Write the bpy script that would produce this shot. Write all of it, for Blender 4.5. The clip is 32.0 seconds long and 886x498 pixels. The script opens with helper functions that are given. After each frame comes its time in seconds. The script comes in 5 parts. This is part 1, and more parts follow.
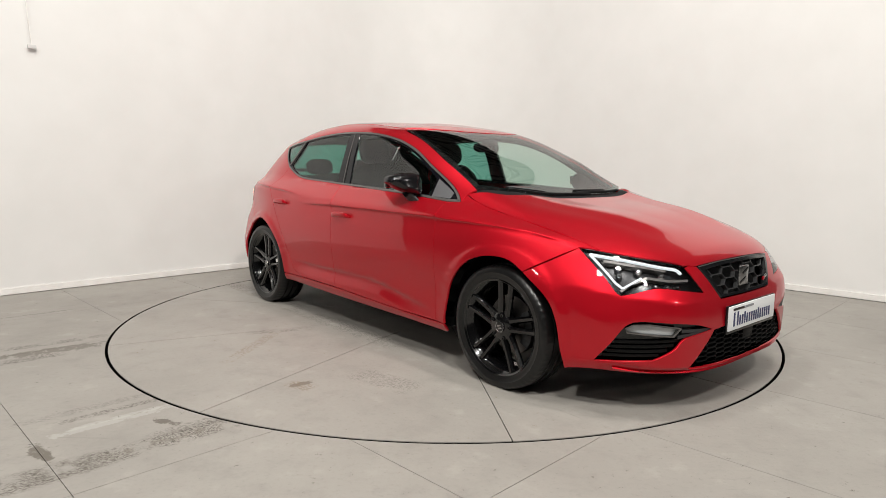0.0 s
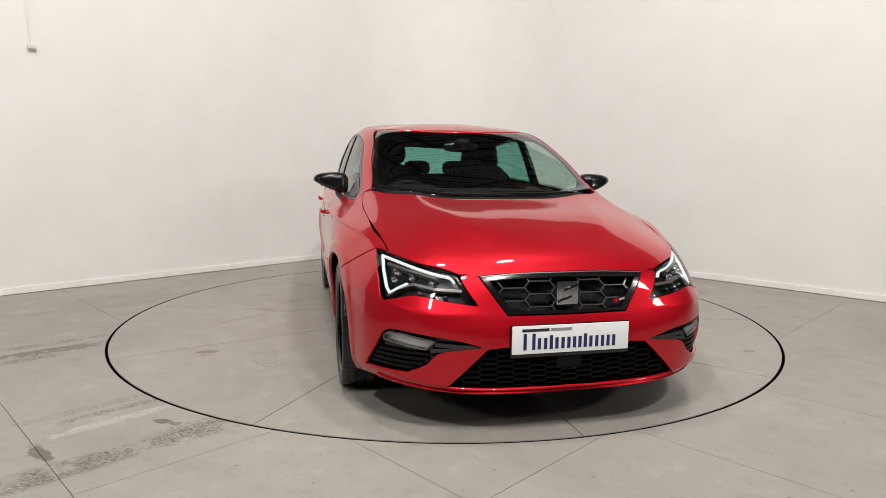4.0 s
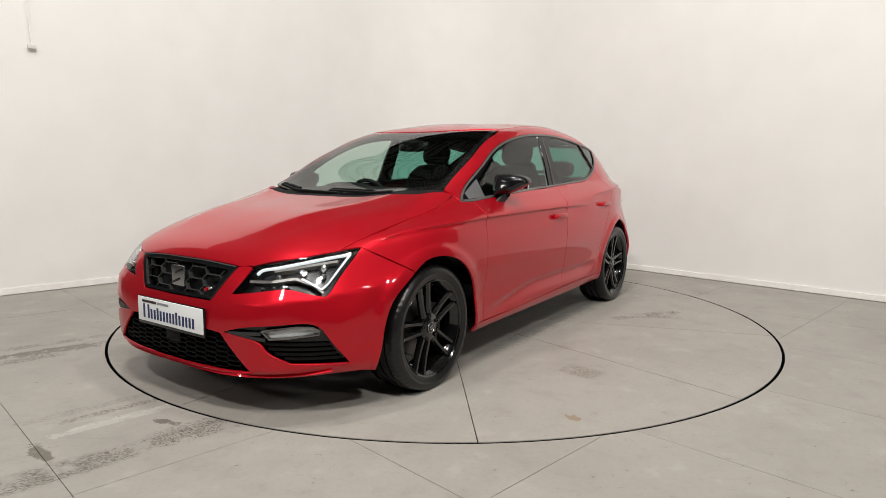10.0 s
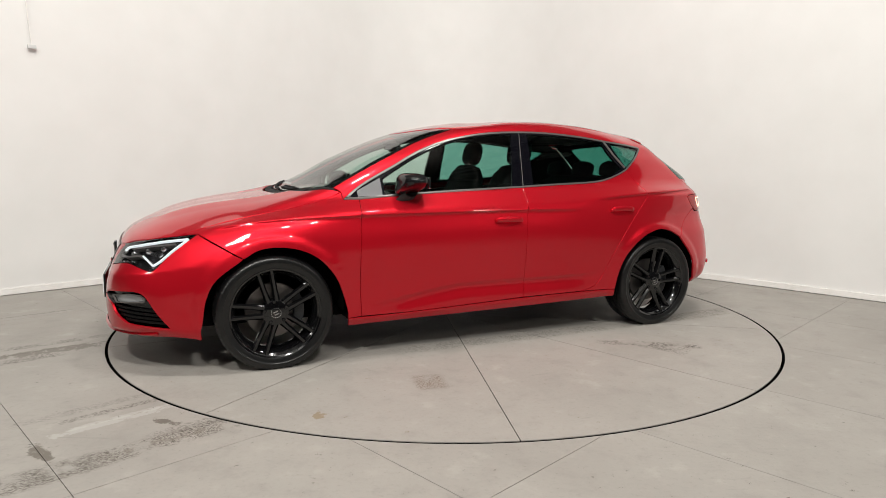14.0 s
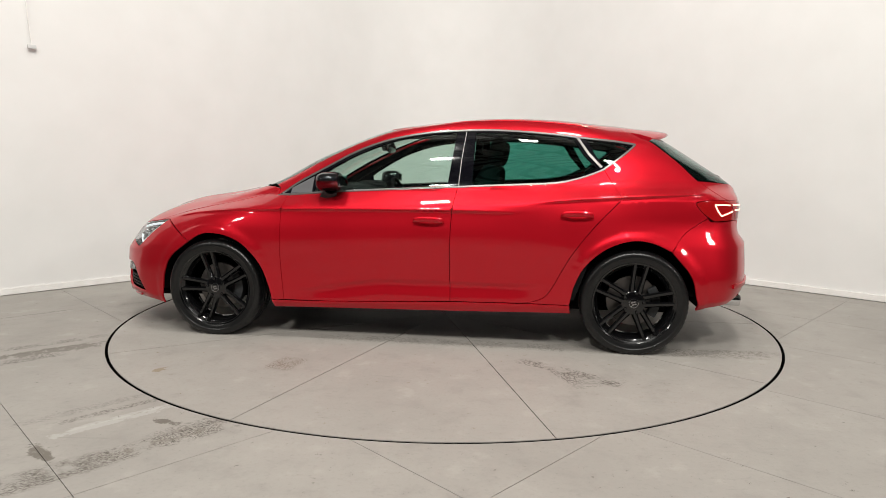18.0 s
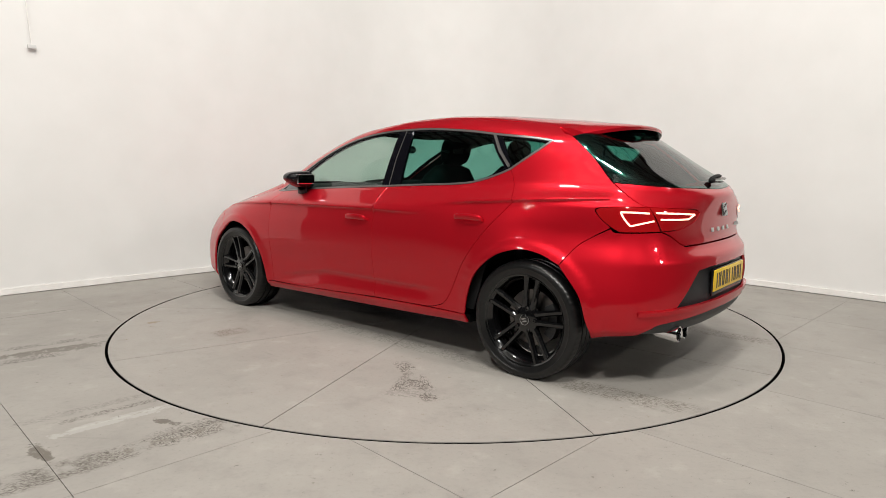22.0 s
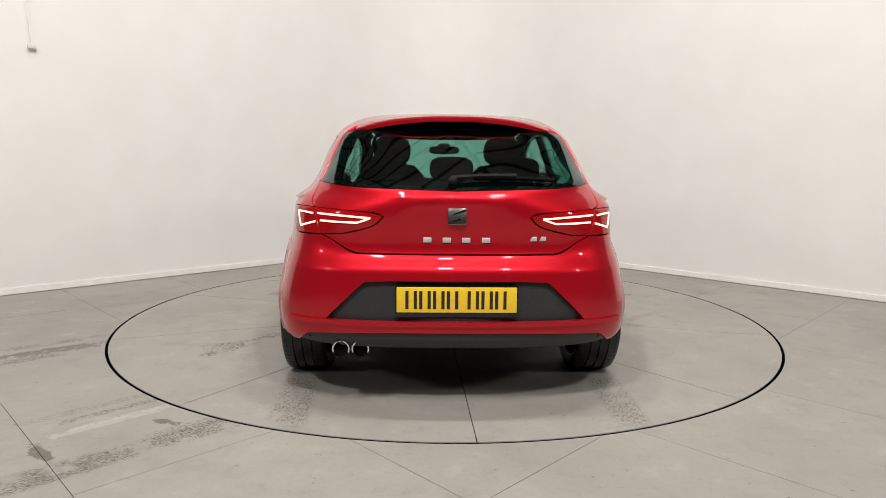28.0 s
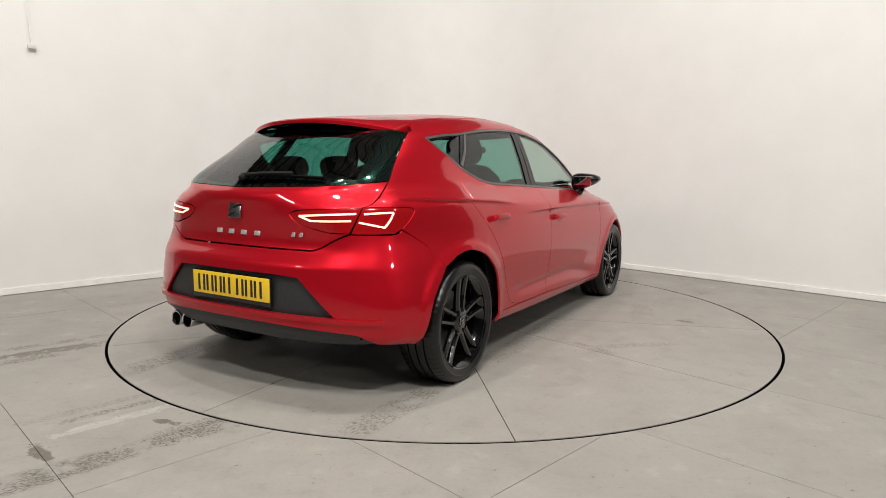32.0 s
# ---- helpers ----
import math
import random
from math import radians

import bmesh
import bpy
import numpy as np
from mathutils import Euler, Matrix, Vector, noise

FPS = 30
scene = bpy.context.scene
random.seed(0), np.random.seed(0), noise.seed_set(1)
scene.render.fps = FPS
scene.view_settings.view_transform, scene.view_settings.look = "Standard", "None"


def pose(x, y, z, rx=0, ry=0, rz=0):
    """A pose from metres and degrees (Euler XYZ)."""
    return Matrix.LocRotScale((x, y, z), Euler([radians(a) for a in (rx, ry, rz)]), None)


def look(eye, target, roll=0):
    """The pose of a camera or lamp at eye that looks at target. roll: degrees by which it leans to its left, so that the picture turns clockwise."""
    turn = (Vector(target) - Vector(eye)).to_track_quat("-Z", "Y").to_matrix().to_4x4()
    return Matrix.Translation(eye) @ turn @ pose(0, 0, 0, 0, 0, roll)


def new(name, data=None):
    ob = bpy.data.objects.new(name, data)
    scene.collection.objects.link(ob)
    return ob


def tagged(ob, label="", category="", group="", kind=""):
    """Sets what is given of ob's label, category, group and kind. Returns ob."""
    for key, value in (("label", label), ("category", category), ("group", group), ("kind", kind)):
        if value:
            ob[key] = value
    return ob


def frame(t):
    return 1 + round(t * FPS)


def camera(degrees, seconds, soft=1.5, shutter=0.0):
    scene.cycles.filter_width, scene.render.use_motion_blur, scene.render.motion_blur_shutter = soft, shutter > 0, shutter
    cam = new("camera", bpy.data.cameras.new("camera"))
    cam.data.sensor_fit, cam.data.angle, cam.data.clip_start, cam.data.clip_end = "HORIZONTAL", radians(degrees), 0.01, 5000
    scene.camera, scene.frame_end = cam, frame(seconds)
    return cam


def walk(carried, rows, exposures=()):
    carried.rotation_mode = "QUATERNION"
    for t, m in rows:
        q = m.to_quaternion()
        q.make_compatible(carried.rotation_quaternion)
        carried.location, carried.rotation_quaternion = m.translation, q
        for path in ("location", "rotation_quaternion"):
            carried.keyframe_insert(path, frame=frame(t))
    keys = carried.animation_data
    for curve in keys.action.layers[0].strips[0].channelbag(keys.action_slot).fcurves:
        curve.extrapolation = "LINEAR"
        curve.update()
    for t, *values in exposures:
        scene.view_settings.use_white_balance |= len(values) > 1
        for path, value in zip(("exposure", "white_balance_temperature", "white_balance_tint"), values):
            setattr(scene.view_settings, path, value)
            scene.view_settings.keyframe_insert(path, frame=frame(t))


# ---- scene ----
EYE = (-0.0093, -4.6732, 1.1009)
VIEW = look(EYE, (EYE[0] - 0.0017, EYE[1] + 1.0, EYE[2] - 0.1309), 0.55)
cam = camera(70.36, 32.0, soft=0.4)
walk(cam, [(0, VIEW), (32, VIEW)], exposures=[(0, 0.0), (3, -0.09), (6, -0.11), (8, -0.12), (10, -0.08), (13, -0.02), (25, -0.02), (28, -0.07), (32, -0.08)])

# turn of the turntable, degrees at seconds: it starts from rest, then turns steadily
TURN = [(0, -48.77), (0.5, -50.95), (1, -53.92), (1.5, -57.55), (2, -61.4), (3, -69.15), (4.5, -81.0), (6, -92.85),
        (7.5, -104.75), (9, -116.6), (11, -132.15), (13, -147.95), (14.5, -159.95), (16.5, -176.15), (18, -188.1),
        (20, -203.9), (22, -219.8), (24, -235.9), (25.5, -248.1), (27.5, -264.4), (29, -276.5), (30, -284.4),
        (31, -292.4), (32, -300.5)]

# ---- light ----
world = bpy.data.worlds.new("world")
scene.world = world
world.use_nodes = True
world.node_tree.nodes["Background"].inputs["Color"].default_value = (1.0, 0.97, 0.92, 1)
world.node_tree.nodes["Background"].inputs["Strength"].default_value = 0.02

WARM = (1.0, 0.978, 0.928)


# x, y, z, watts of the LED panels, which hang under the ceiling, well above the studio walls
# The last two, over the table, are added to light bonnet, roof and floor.
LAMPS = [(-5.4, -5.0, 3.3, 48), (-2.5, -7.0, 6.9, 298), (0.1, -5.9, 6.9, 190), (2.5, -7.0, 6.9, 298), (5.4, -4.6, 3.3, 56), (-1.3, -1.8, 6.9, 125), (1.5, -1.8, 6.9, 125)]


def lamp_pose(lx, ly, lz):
    """The outer panels are tilted towards the foot of the wall across from them, the two added over the table face down
    on it.
    """
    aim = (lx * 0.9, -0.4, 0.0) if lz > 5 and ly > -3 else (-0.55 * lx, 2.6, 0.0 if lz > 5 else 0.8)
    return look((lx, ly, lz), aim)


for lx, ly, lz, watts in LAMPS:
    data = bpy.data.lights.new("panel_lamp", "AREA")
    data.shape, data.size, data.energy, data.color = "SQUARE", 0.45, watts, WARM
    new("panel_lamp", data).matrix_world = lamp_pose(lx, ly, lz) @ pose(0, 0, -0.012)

# ---- materials ----
def mat(name, color, rough=0.5, metal=0.0, **more):
    m = bpy.data.materials.new(name)
    m.use_nodes = True
    b = m.node_tree.nodes["Principled BSDF"]
    b.inputs["Base Color"].default_value = (*color, 1)
    b.inputs["Roughness"].default_value = rough
    b.inputs["Metallic"].default_value = metal
    for key, value in more.items():
        b.inputs[key.replace("_", " ")].default_value = value
    return m


def grain(m, scale, low, high, colour_a=None, colour_b=None, bump=0.0, detail=6.0, rough=None):
    """Noise between two colours, with relief from the same noise."""
    nt = m.node_tree
    b = nt.nodes["Principled BSDF"]
    co = nt.nodes.new("ShaderNodeTexCoord")
    no = nt.nodes.new("ShaderNodeTexNoise")
    no.inputs["Scale"].default_value, no.inputs["Detail"].default_value = scale, detail
    nt.links.new(co.outputs["Object"], no.inputs["Vector"])
    ra = nt.nodes.new("ShaderNodeMapRange")
    ra.inputs[1].default_value, ra.inputs[2].default_value = low, high
    nt.links.new(no.outputs["Fac"], ra.inputs[0])
    if colour_a:
        mix = nt.nodes.new("ShaderNodeMix")
        mix.data_type = "RGBA"
        mix.inputs[6].default_value, mix.inputs[7].default_value = (*colour_a, 1), (*colour_b, 1)
        nt.links.new(ra.outputs[0], mix.inputs[0])
        nt.links.new(mix.outputs[2], b.inputs["Base Color"])
    if rough:
        rr = nt.nodes.new("ShaderNodeMapRange")
        rr.inputs[3].default_value, rr.inputs[4].default_value = rough
        nt.links.new(ra.outputs[0], rr.inputs[0])
        nt.links.new(rr.outputs[0], b.inputs["Roughness"])
    if bump:
        bu = nt.nodes.new("ShaderNodeBump")
        bu.inputs["Strength"].default_value, bu.inputs["Distance"].default_value = 1.0, bump
        nt.links.new(no.outputs["Fac"], bu.inputs["Height"])
        nt.links.new(bu.outputs["Normal"], b.inputs["Normal"])
    return m


M_WALL = grain(mat("white_paint", (0.80, 0.79, 0.77), 0.75), 3.0, 0.3, 0.7, (0.715, 0.705, 0.688), (0.745, 0.735, 0.72), 0.0004)
M_SKIRT = grain(mat("white_board", (0.8, 0.78, 0.75), 0.6), 8.0, 0.3, 0.7, (0.74, 0.72, 0.69), (0.82, 0.8, 0.78), 0.0008)

M_SILVER_PAINT = mat("grey_plastic_toggle", (0.58, 0.58, 0.57), 0.5)


def stained(name, light, dark, marks):
    """Concrete with cloudy tone, fine grit and marks: (x, y, degrees, half length, half width, amount, streak scale, tone)."""
    m = mat(name, light, 0.55, Specular_IOR_Level=0.3)
    nt = m.node_tree
    b = nt.nodes["Principled BSDF"]
    co = nt.nodes.new("ShaderNodeTexCoord").outputs["Object"]

    def math_node(op, a, c, clamp=False):
        n = nt.nodes.new("ShaderNodeMath")
        n.operation, n.use_clamp = op, clamp
        for k, v in enumerate((a, c)):
            if isinstance(v, (int, float)):
                n.inputs[k].default_value = v
            elif v is not None:
                nt.links.new(v, n.inputs[k])
        return n.outputs[0]

    def noise_node(vector, scale, detail=6.0, rough=0.55):
        n = nt.nodes.new("ShaderNodeTexNoise")
        n.inputs["Scale"].default_value, n.inputs["Detail"].default_value, n.inputs["Roughness"].default_value = scale, detail, rough
        nt.links.new(vector, n.inputs["Vector"])
        return n.outputs["Fac"]

    def between(v, lo, hi):
        n = nt.nodes.new("ShaderNodeMapRange")
        n.interpolation_type = "SMOOTHSTEP"
        n.inputs[1].default_value, n.inputs[2].default_value = lo, hi
        nt.links.new(v, n.inputs[0])
        return n.outputs[0]

    def blend(colour, tone, fac):
        n = nt.nodes.new("ShaderNodeMix")
        n.data_type = "RGBA"
        if isinstance(colour, tuple):
            n.inputs[6].default_value = (*colour, 1)
        else:
            nt.links.new(colour, n.inputs[6])
        n.inputs[7].default_value = (*tone, 1)
        nt.links.new(fac, n.inputs[0])
        return n.outputs[2]

    cloud = noise_node(co, 0.9, 5.0)
    grit = noise_node(co, 45.0, 8.0, 0.7)
    colour = blend(light, dark, between(cloud, 0.35, 0.68))
    colour = blend(colour, tuple(0.82 * c for c in dark), math_node("MULTIPLY", between(grit, 0.5, 0.75), 0.55))
    blotch = noise_node(co, 5.0, 8.0, 0.65)
    colour = blend(colour, tuple(0.86 * c for c in dark), math_node("MULTIPLY", between(blotch, 0.48, 0.72), 0.6))
    colour = blend(colour, tuple(min(1.0, 1.14 * c) for c in light), math_node("MULTIPLY", between(blotch, 0.45, 0.30), 0.6))
    specks = between(noise_node(co, 16.0, 10.0, 0.75), 0.63, 0.70)
    colour = blend(colour, (0.14, 0.12, 0.095), math_node("MULTIPLY", specks, 0.65))
    scratches = nt.nodes.new("ShaderNodeMapping")
    scratches.inputs["Rotation"].default_value = (0, 0, 0.5)
    scratches.inputs["Scale"].default_value = (3.0, 40.0, 1)
    nt.links.new(co, scratches.inputs["Vector"])
    colour = blend(colour, tuple(0.72 * c for c in dark), math_node("MULTIPLY", between(noise_node(scratches.outputs[0], 1.0, 4.0, 0.6), 0.66, 0.74), 0.5))
    patches = noise_node(co, 7.0, 3.0)
    for x, y, angle, half_l, half_w, amount, streak, tone in marks:
        mp = nt.nodes.new("ShaderNodeMapping")
        mp.vector_type = "TEXTURE"
        mp.inputs["Location"].default_value = (x, y, 0)
        mp.inputs["Rotation"].default_value = (0, 0, radians(angle))
        mp.inputs["Scale"].default_value = (half_l, half_w, 1)
        nt.links.new(co, mp.inputs["Vector"])
        sp = nt.nodes.new("ShaderNodeSeparateXYZ")
        nt.links.new(mp.outputs[0], sp.inputs[0])
        ax = between(math_node("ABSOLUTE", sp.outputs[0], None), 1.0, 0.55 if streak else 0.25)
        ay = between(math_node("ABSOLUTE", sp.outputs[1], None), 1.0, 0.55 if streak else 0.25)
        st = nt.nodes.new("ShaderNodeMapping")
        st.inputs["Scale"].default_value = (half_l * streak, half_w * streak * 2.2, 1)
        nt.links.new(mp.outputs[0], st.inputs["Vector"])
        if streak:
            fleck = between(noise_node(st.outputs[0], 1.0, 7.0, 0.78), 0.50, 0.53)
            worn = between(patches, 0.33, 0.50)
            mask = math_node("MULTIPLY", math_node("MULTIPLY", math_node("MULTIPLY", ax, ay), worn), math_node("MULTIPLY", fleck, amount))
        else:
            ragged = math_node("ADD", math_node("MULTIPLY", ax, ay), math_node("MULTIPLY", math_node("SUBTRACT", noise_node(co, 20.0, 10.0, 0.78), 0.5), 4.6))
            mask = math_node("MULTIPLY", between(ragged, 0.62, 0.70), amount)
        colour = blend(colour, tone, mask)
    nt.links.new(colour, b.inputs["Base Color"])
    ro = nt.nodes.new("ShaderNodeMapRange")
    ro.inputs[3].default_value, ro.inputs[4].default_value = 0.48, 0.68
    nt.links.new(cloud, ro.inputs[0])
    nt.links.new(ro.outputs[0], b.inputs["Roughness"])
    bu = nt.nodes.new("ShaderNodeBump")
    bu.inputs["Distance"].default_value = 0.0009
    nt.links.new(grit, bu.inputs["Height"])
    nt.links.new(bu.outputs["Normal"], b.inputs["Normal"])
    return m


DIRT, PALE, RUST = (0.075, 0.064, 0.052), (0.44, 0.425, 0.40), (0.19, 0.135, 0.08)
M_FLOOR = stained("concrete", (0.325, 0.305, 0.278), (0.288, 0.269, 0.245), [
    (-1.17, -2.32, 44, 0.50, 0.085, 0.95, 62, DIRT), (-1.46, -2.60, 44, 0.30, 0.10, 0.9, 56, DIRT), (-1.10, -2.25, 44, 0.35, 0.03, 0.6, 14, (0.17, 0.15, 0.125)), (-1.05, -2.10, 44, 0.25, 0.05, 0.6, 40, DIRT),
    (-1.44, -2.10, 45, 0.42, 0.05, 0.5, 0, PALE), (-1.42, -2.04, 45, 0.36, 0.03, 0.45, 0, PALE), (-1.48, -1.95, 45, 0.30, 0.03, 0.8, 50, DIRT),
    (-2.33, -1.07, 37, 0.46, 0.10, 0.85, 0, (0.155, 0.14, 0.12)), (-2.40, -0.90, 40, 0.34, 0.05, 0.8, 45, DIRT), (-2.36, -1.24, 42, 0.22, 0.06, 0.8, 45, DIRT), (-3.0, -0.17, 44, 0.30, 0.02, 0.6, 30, DIRT),
    (-1.545, -2.40, -40, 0.165, 0.05, 0.9, 0, (0.125, 0.11, 0.092)), (-1.20, -2.09, -20, 0.10, 0.036, 0.85, 0, (0.11, 0.095, 0.08)), (-1.62, -1.95, 44, 0.35, 0.04, 0.4, 40, DIRT), (2.0, 0.9, 20, 0.5, 0.3, 0.25, 20, DIRT)])
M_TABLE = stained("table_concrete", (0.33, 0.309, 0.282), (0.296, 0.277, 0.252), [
    (-0.80, 1.22, 150, 0.30, 0.06, 0.9, 34, DIRT), (-1.03, 1.38, 150, 0.12, 0.05, 0.9, 30, DIRT), (0.70, 1.38, 80, 0.13, 0.10, 0.9, 60, (0.11, 0.075, 0.045)), (-0.08, -1.49, 129, 0.42, 0.05, 0.5, 30, RUST), (0.72, -1.61, 85, 0.10, 0.04, 0.8, 0, (0.15, 0.125, 0.1)), (-0.84, 1.32, 118, 0.18, 0.06, 0.8, 34, DIRT), (1.33, 1.60, 40, 0.06, 0.045, 0.7, 0, (0.22, 0.16, 0.09)),
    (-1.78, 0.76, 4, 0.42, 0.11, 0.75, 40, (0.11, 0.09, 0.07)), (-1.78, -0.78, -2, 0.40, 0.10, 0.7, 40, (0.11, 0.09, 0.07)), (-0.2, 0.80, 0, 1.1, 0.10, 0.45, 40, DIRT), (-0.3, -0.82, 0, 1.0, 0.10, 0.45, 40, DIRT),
    (0.74, -1.62, 20, 0.10, 0.06, 0.6, 40, RUST), (-0.30, -1.20, 70, 0.25, 0.05, 0.6, 40, DIRT), (0.95, -1.25, 100, 0.12, 0.25, 0.4, 40, DIRT), (-1.0, 1.42, 30, 0.2, 0.05, 0.5, 30, DIRT), (1.6, 0.4, 60, 0.4, 0.1, 0.3, 40, RUST)])
M_JOINT = grain(mat("joint_dirt", (0.14, 0.12, 0.10), 0.9), 22.0, 0.46, 0.62, (0.06, 0.05, 0.04), (0.34, 0.315, 0.28))
M_DIRTY = grain(mat("gritty_frame", (0.05, 0.044, 0.036), 0.9), 26.0, 0.52, 0.62, (0.006, 0.005, 0.004), (0.16, 0.14, 0.11))
M_DARK = mat("dark_void", (0.004, 0.004, 0.004), 0.9, Specular_IOR_Level=0.05)
M_CEIL = grain(mat("grey_sheet_metal", (0.76, 0.75, 0.73), 0.6), 4.0, 0.3, 0.7, (0.72, 0.71, 0.69), (0.80, 0.79, 0.77), 0.001)
M_PURLIN = mat("dark_steel", (0.06, 0.06, 0.062), 0.5)
M_BACK = grain(mat("dark_cladding", (0.05, 0.05, 0.052), 0.6), 2.0, 0.3, 0.7, (0.04, 0.04, 0.042), (0.06, 0.06, 0.062), 0.001)
M_PAINT = mat("red_metallic_paint", (0.50, 0.006, 0.016), 0.40, 0.6, Specular_IOR_Level=0.1, Coat_Weight=0.85, Coat_Roughness=0.008, Coat_IOR=1.42)
M_TYRE = grain(mat("tyre_rubber", (0.006, 0.006, 0.006), 0.31), 60.0, 0.3, 0.7, (0.004, 0.004, 0.0042), (0.007, 0.007, 0.0072), 0.0003)
M_TYRE.node_tree.nodes["Principled BSDF"].inputs["Specular IOR Level"].default_value = 0.42
M_RIM = mat("gloss_black_alloy", (0.003, 0.003, 0.0034), 0.16, 0.0, Specular_IOR_Level=0.35, Coat_Weight=0.5, Coat_Roughness=0.03)
M_BLACK = mat("gloss_black_plastic", (0.006, 0.006, 0.007), 0.15)
M_PILLAR = mat("satin_black_frame", (0.004, 0.004, 0.006), 0.06, Specular_IOR_Level=0.3)
M_GREY = grain(mat("dark_grey_plastic", (0.03, 0.032, 0.034), 0.5), 120.0, 0.3, 0.7, (0.016, 0.017, 0.0185), (0.026, 0.027, 0.029), 0.0002)
M_TRIM = grain(mat("dark_cabin_trim", (0.007, 0.007, 0.0075), 0.75, Specular_IOR_Level=0.25), 80.0, 0.3, 0.7, (0.004, 0.004, 0.0045), (0.009, 0.009, 0.0095), 0.0003)
M_SATIN = mat("satin_grey_trim", (0.16, 0.15, 0.145), 0.35, 0.6)
M_CORNER = mat("grey_corner_plastic", (0.10, 0.10, 0.105), 0.4)
M_MESH = mat("gloss_grille_plastic", (0.09, 0.09, 0.092), 0.2, 0.6)
M_NET = mat("matt_black_net", (0.003, 0.003, 0.0032), 0.5, Specular_IOR_Level=0.15)
M_LETTER = mat("bright_letter_metal", (0.55, 0.55, 0.54), 0.35, 0.5)
M_CHROME = mat("chrome", (0.75, 0.75, 0.76), 0.08, 1.0)
M_SILVER = mat("brushed_silver", (0.40, 0.40, 0.405), 0.25, 1.0)


def pane(name, tint):
    """Thin tinted glass: clear through, glossy by its Fresnel reflection."""
    m = bpy.data.materials.new(name)
    m.use_nodes = True
    nt = m.node_tree
    nt.nodes.remove(nt.nodes["Principled BSDF"])
    clear, gloss, mix, facing = (nt.nodes.new(k) for k in ("ShaderNodeBsdfTransparent", "ShaderNodeBsdfGlossy", "ShaderNodeMixShader", "ShaderNodeLayerWeight"))
    clear.inputs["Color"].default_value = (*tint, 1)
    gloss.inputs["Roughness"].default_value = 0.0
    facing.inputs["Blend"].default_value = 0.5
    power, scale = nt.nodes.new("ShaderNodeMath"), nt.nodes.new("ShaderNodeMath")
    power.operation, scale.operation = "POWER", "MULTIPLY_ADD"
    power.inputs[1].default_value = 5.0
    scale.inputs[1].default_value, scale.inputs[2].default_value = 0.93, 0.07
    nt.links.new(facing.outputs["Facing"], power.inputs[0])
    nt.links.new(power.outputs[0], scale.inputs[0])
    nt.links.new(scale.outputs[0], mix.inputs[0])
    nt.links.new(clear.outputs[0], mix.inputs[1])
    nt.links.new(gloss.outputs[0], mix.inputs[2])
    nt.links.new(mix.outputs[0], nt.nodes["Material Output"].inputs[0])
    return m


M_GLASS = pane("green_tinted_glass", (0.70, 0.84, 0.78))
M_PRIVACY = pane("dark_tinted_glass", (0.22, 0.52, 0.45))
M_LENS = pane("clear_lens", (0.93, 0.94, 0.95))
M_RED_LENS = mat("red_lens", (0.30, 0.005, 0.007), 0.06, Specular_IOR_Level=0.4)
M_LAMP_BED = mat("lamp_bed_dark", (0.02, 0.02, 0.022), 0.25, 0.5)
M_RED_BED = mat("red_lamp_bed", (0.35, 0.006, 0.01), 0.3)
M_WHITE_PLATE = mat("white_plate", (0.78, 0.79, 0.80), 0.35)
M_NAVY = mat("navy_print", (0.012, 0.018, 0.09), 0.4)
M_YELLOW = grain(mat("yellow_plate", (0.80, 0.52, 0.02), 0.35), 40.0, 0.3, 0.7, (0.78, 0.50, 0.02), (0.84, 0.56, 0.03))
M_PRINT = mat("black_print", (0.02, 0.012, 0.014), 0.4)
M_GREY_PRINT = mat("grey_print", (0.25, 0.26, 0.28), 0.4)
M_DISC = mat("brake_steel", (0.14, 0.13, 0.125), 0.35, 0.9)
M_MIRROR = mat("mirror_glass", (0.9, 0.9, 0.9), 0.01, 1.0)


def glow(name, colour, strength):
    m = mat(name, colour, 0.4)
    b = m.node_tree.nodes["Principled BSDF"]
    b.inputs["Emission Color"].default_value = (*colour, 1)
    b.inputs["Emission Strength"].default_value = strength
    return m


M_DRL = glow("white_running_light", (0.90, 0.98, 1.0), 0.9)
M_DRL.node_tree.nodes["Principled BSDF"].inputs["Base Color"].default_value = (0.2, 0.21, 0.21, 1)
M_TAIL = glow("red_tail_light", (1.0, 0.55, 0.42), 1.5)
M_FOG = mat("fog_reflector", (0.55, 0.56, 0.57), 0.25, 0.4)

# ---- mesh helpers ----
from mathutils.geometry import delaunay_2d_cdt

def link_mesh(name, bm, material, parent=None, label="", smooth=True, place=None):
    me = bpy.data.meshes.new(name)
    bm.to_mesh(me)
    bm.free()
    me.materials.append(material)
    if smooth:
        me.polygons.foreach_set("use_smooth", [True] * len(me.polygons))
        me.set_sharp_from_angle(angle=radians(38))
    ob = new(name, me)
    if parent:
        ob.parent = parent
    if place:
        ob.matrix_local = place
    if label:
        ob["label"] = label
    return ob


def part(name, bm, material, parent, label="", smooth=True, place=None):
    return link_mesh(name, bm, material, parent, label, smooth, place)


def add_box(bm, size, centre, bevel=0.0, turn=None):
    m = Matrix.Translation(centre) @ (turn or Matrix()) @ Matrix.Diagonal((*size, 1))
    made = bmesh.ops.create_cube(bm, size=1.0, matrix=m)
    if bevel:
        edges = list({e for v in made["verts"] for e in v.link_edges})
        bmesh.ops.bevel(bm, geom=edges, offset=bevel, segments=2, affect="EDGES", profile=0.6)
    return bm


def box(size, centre, bevel=0.0, turn=None):
    return add_box(bmesh.new(), size, centre, bevel, turn)


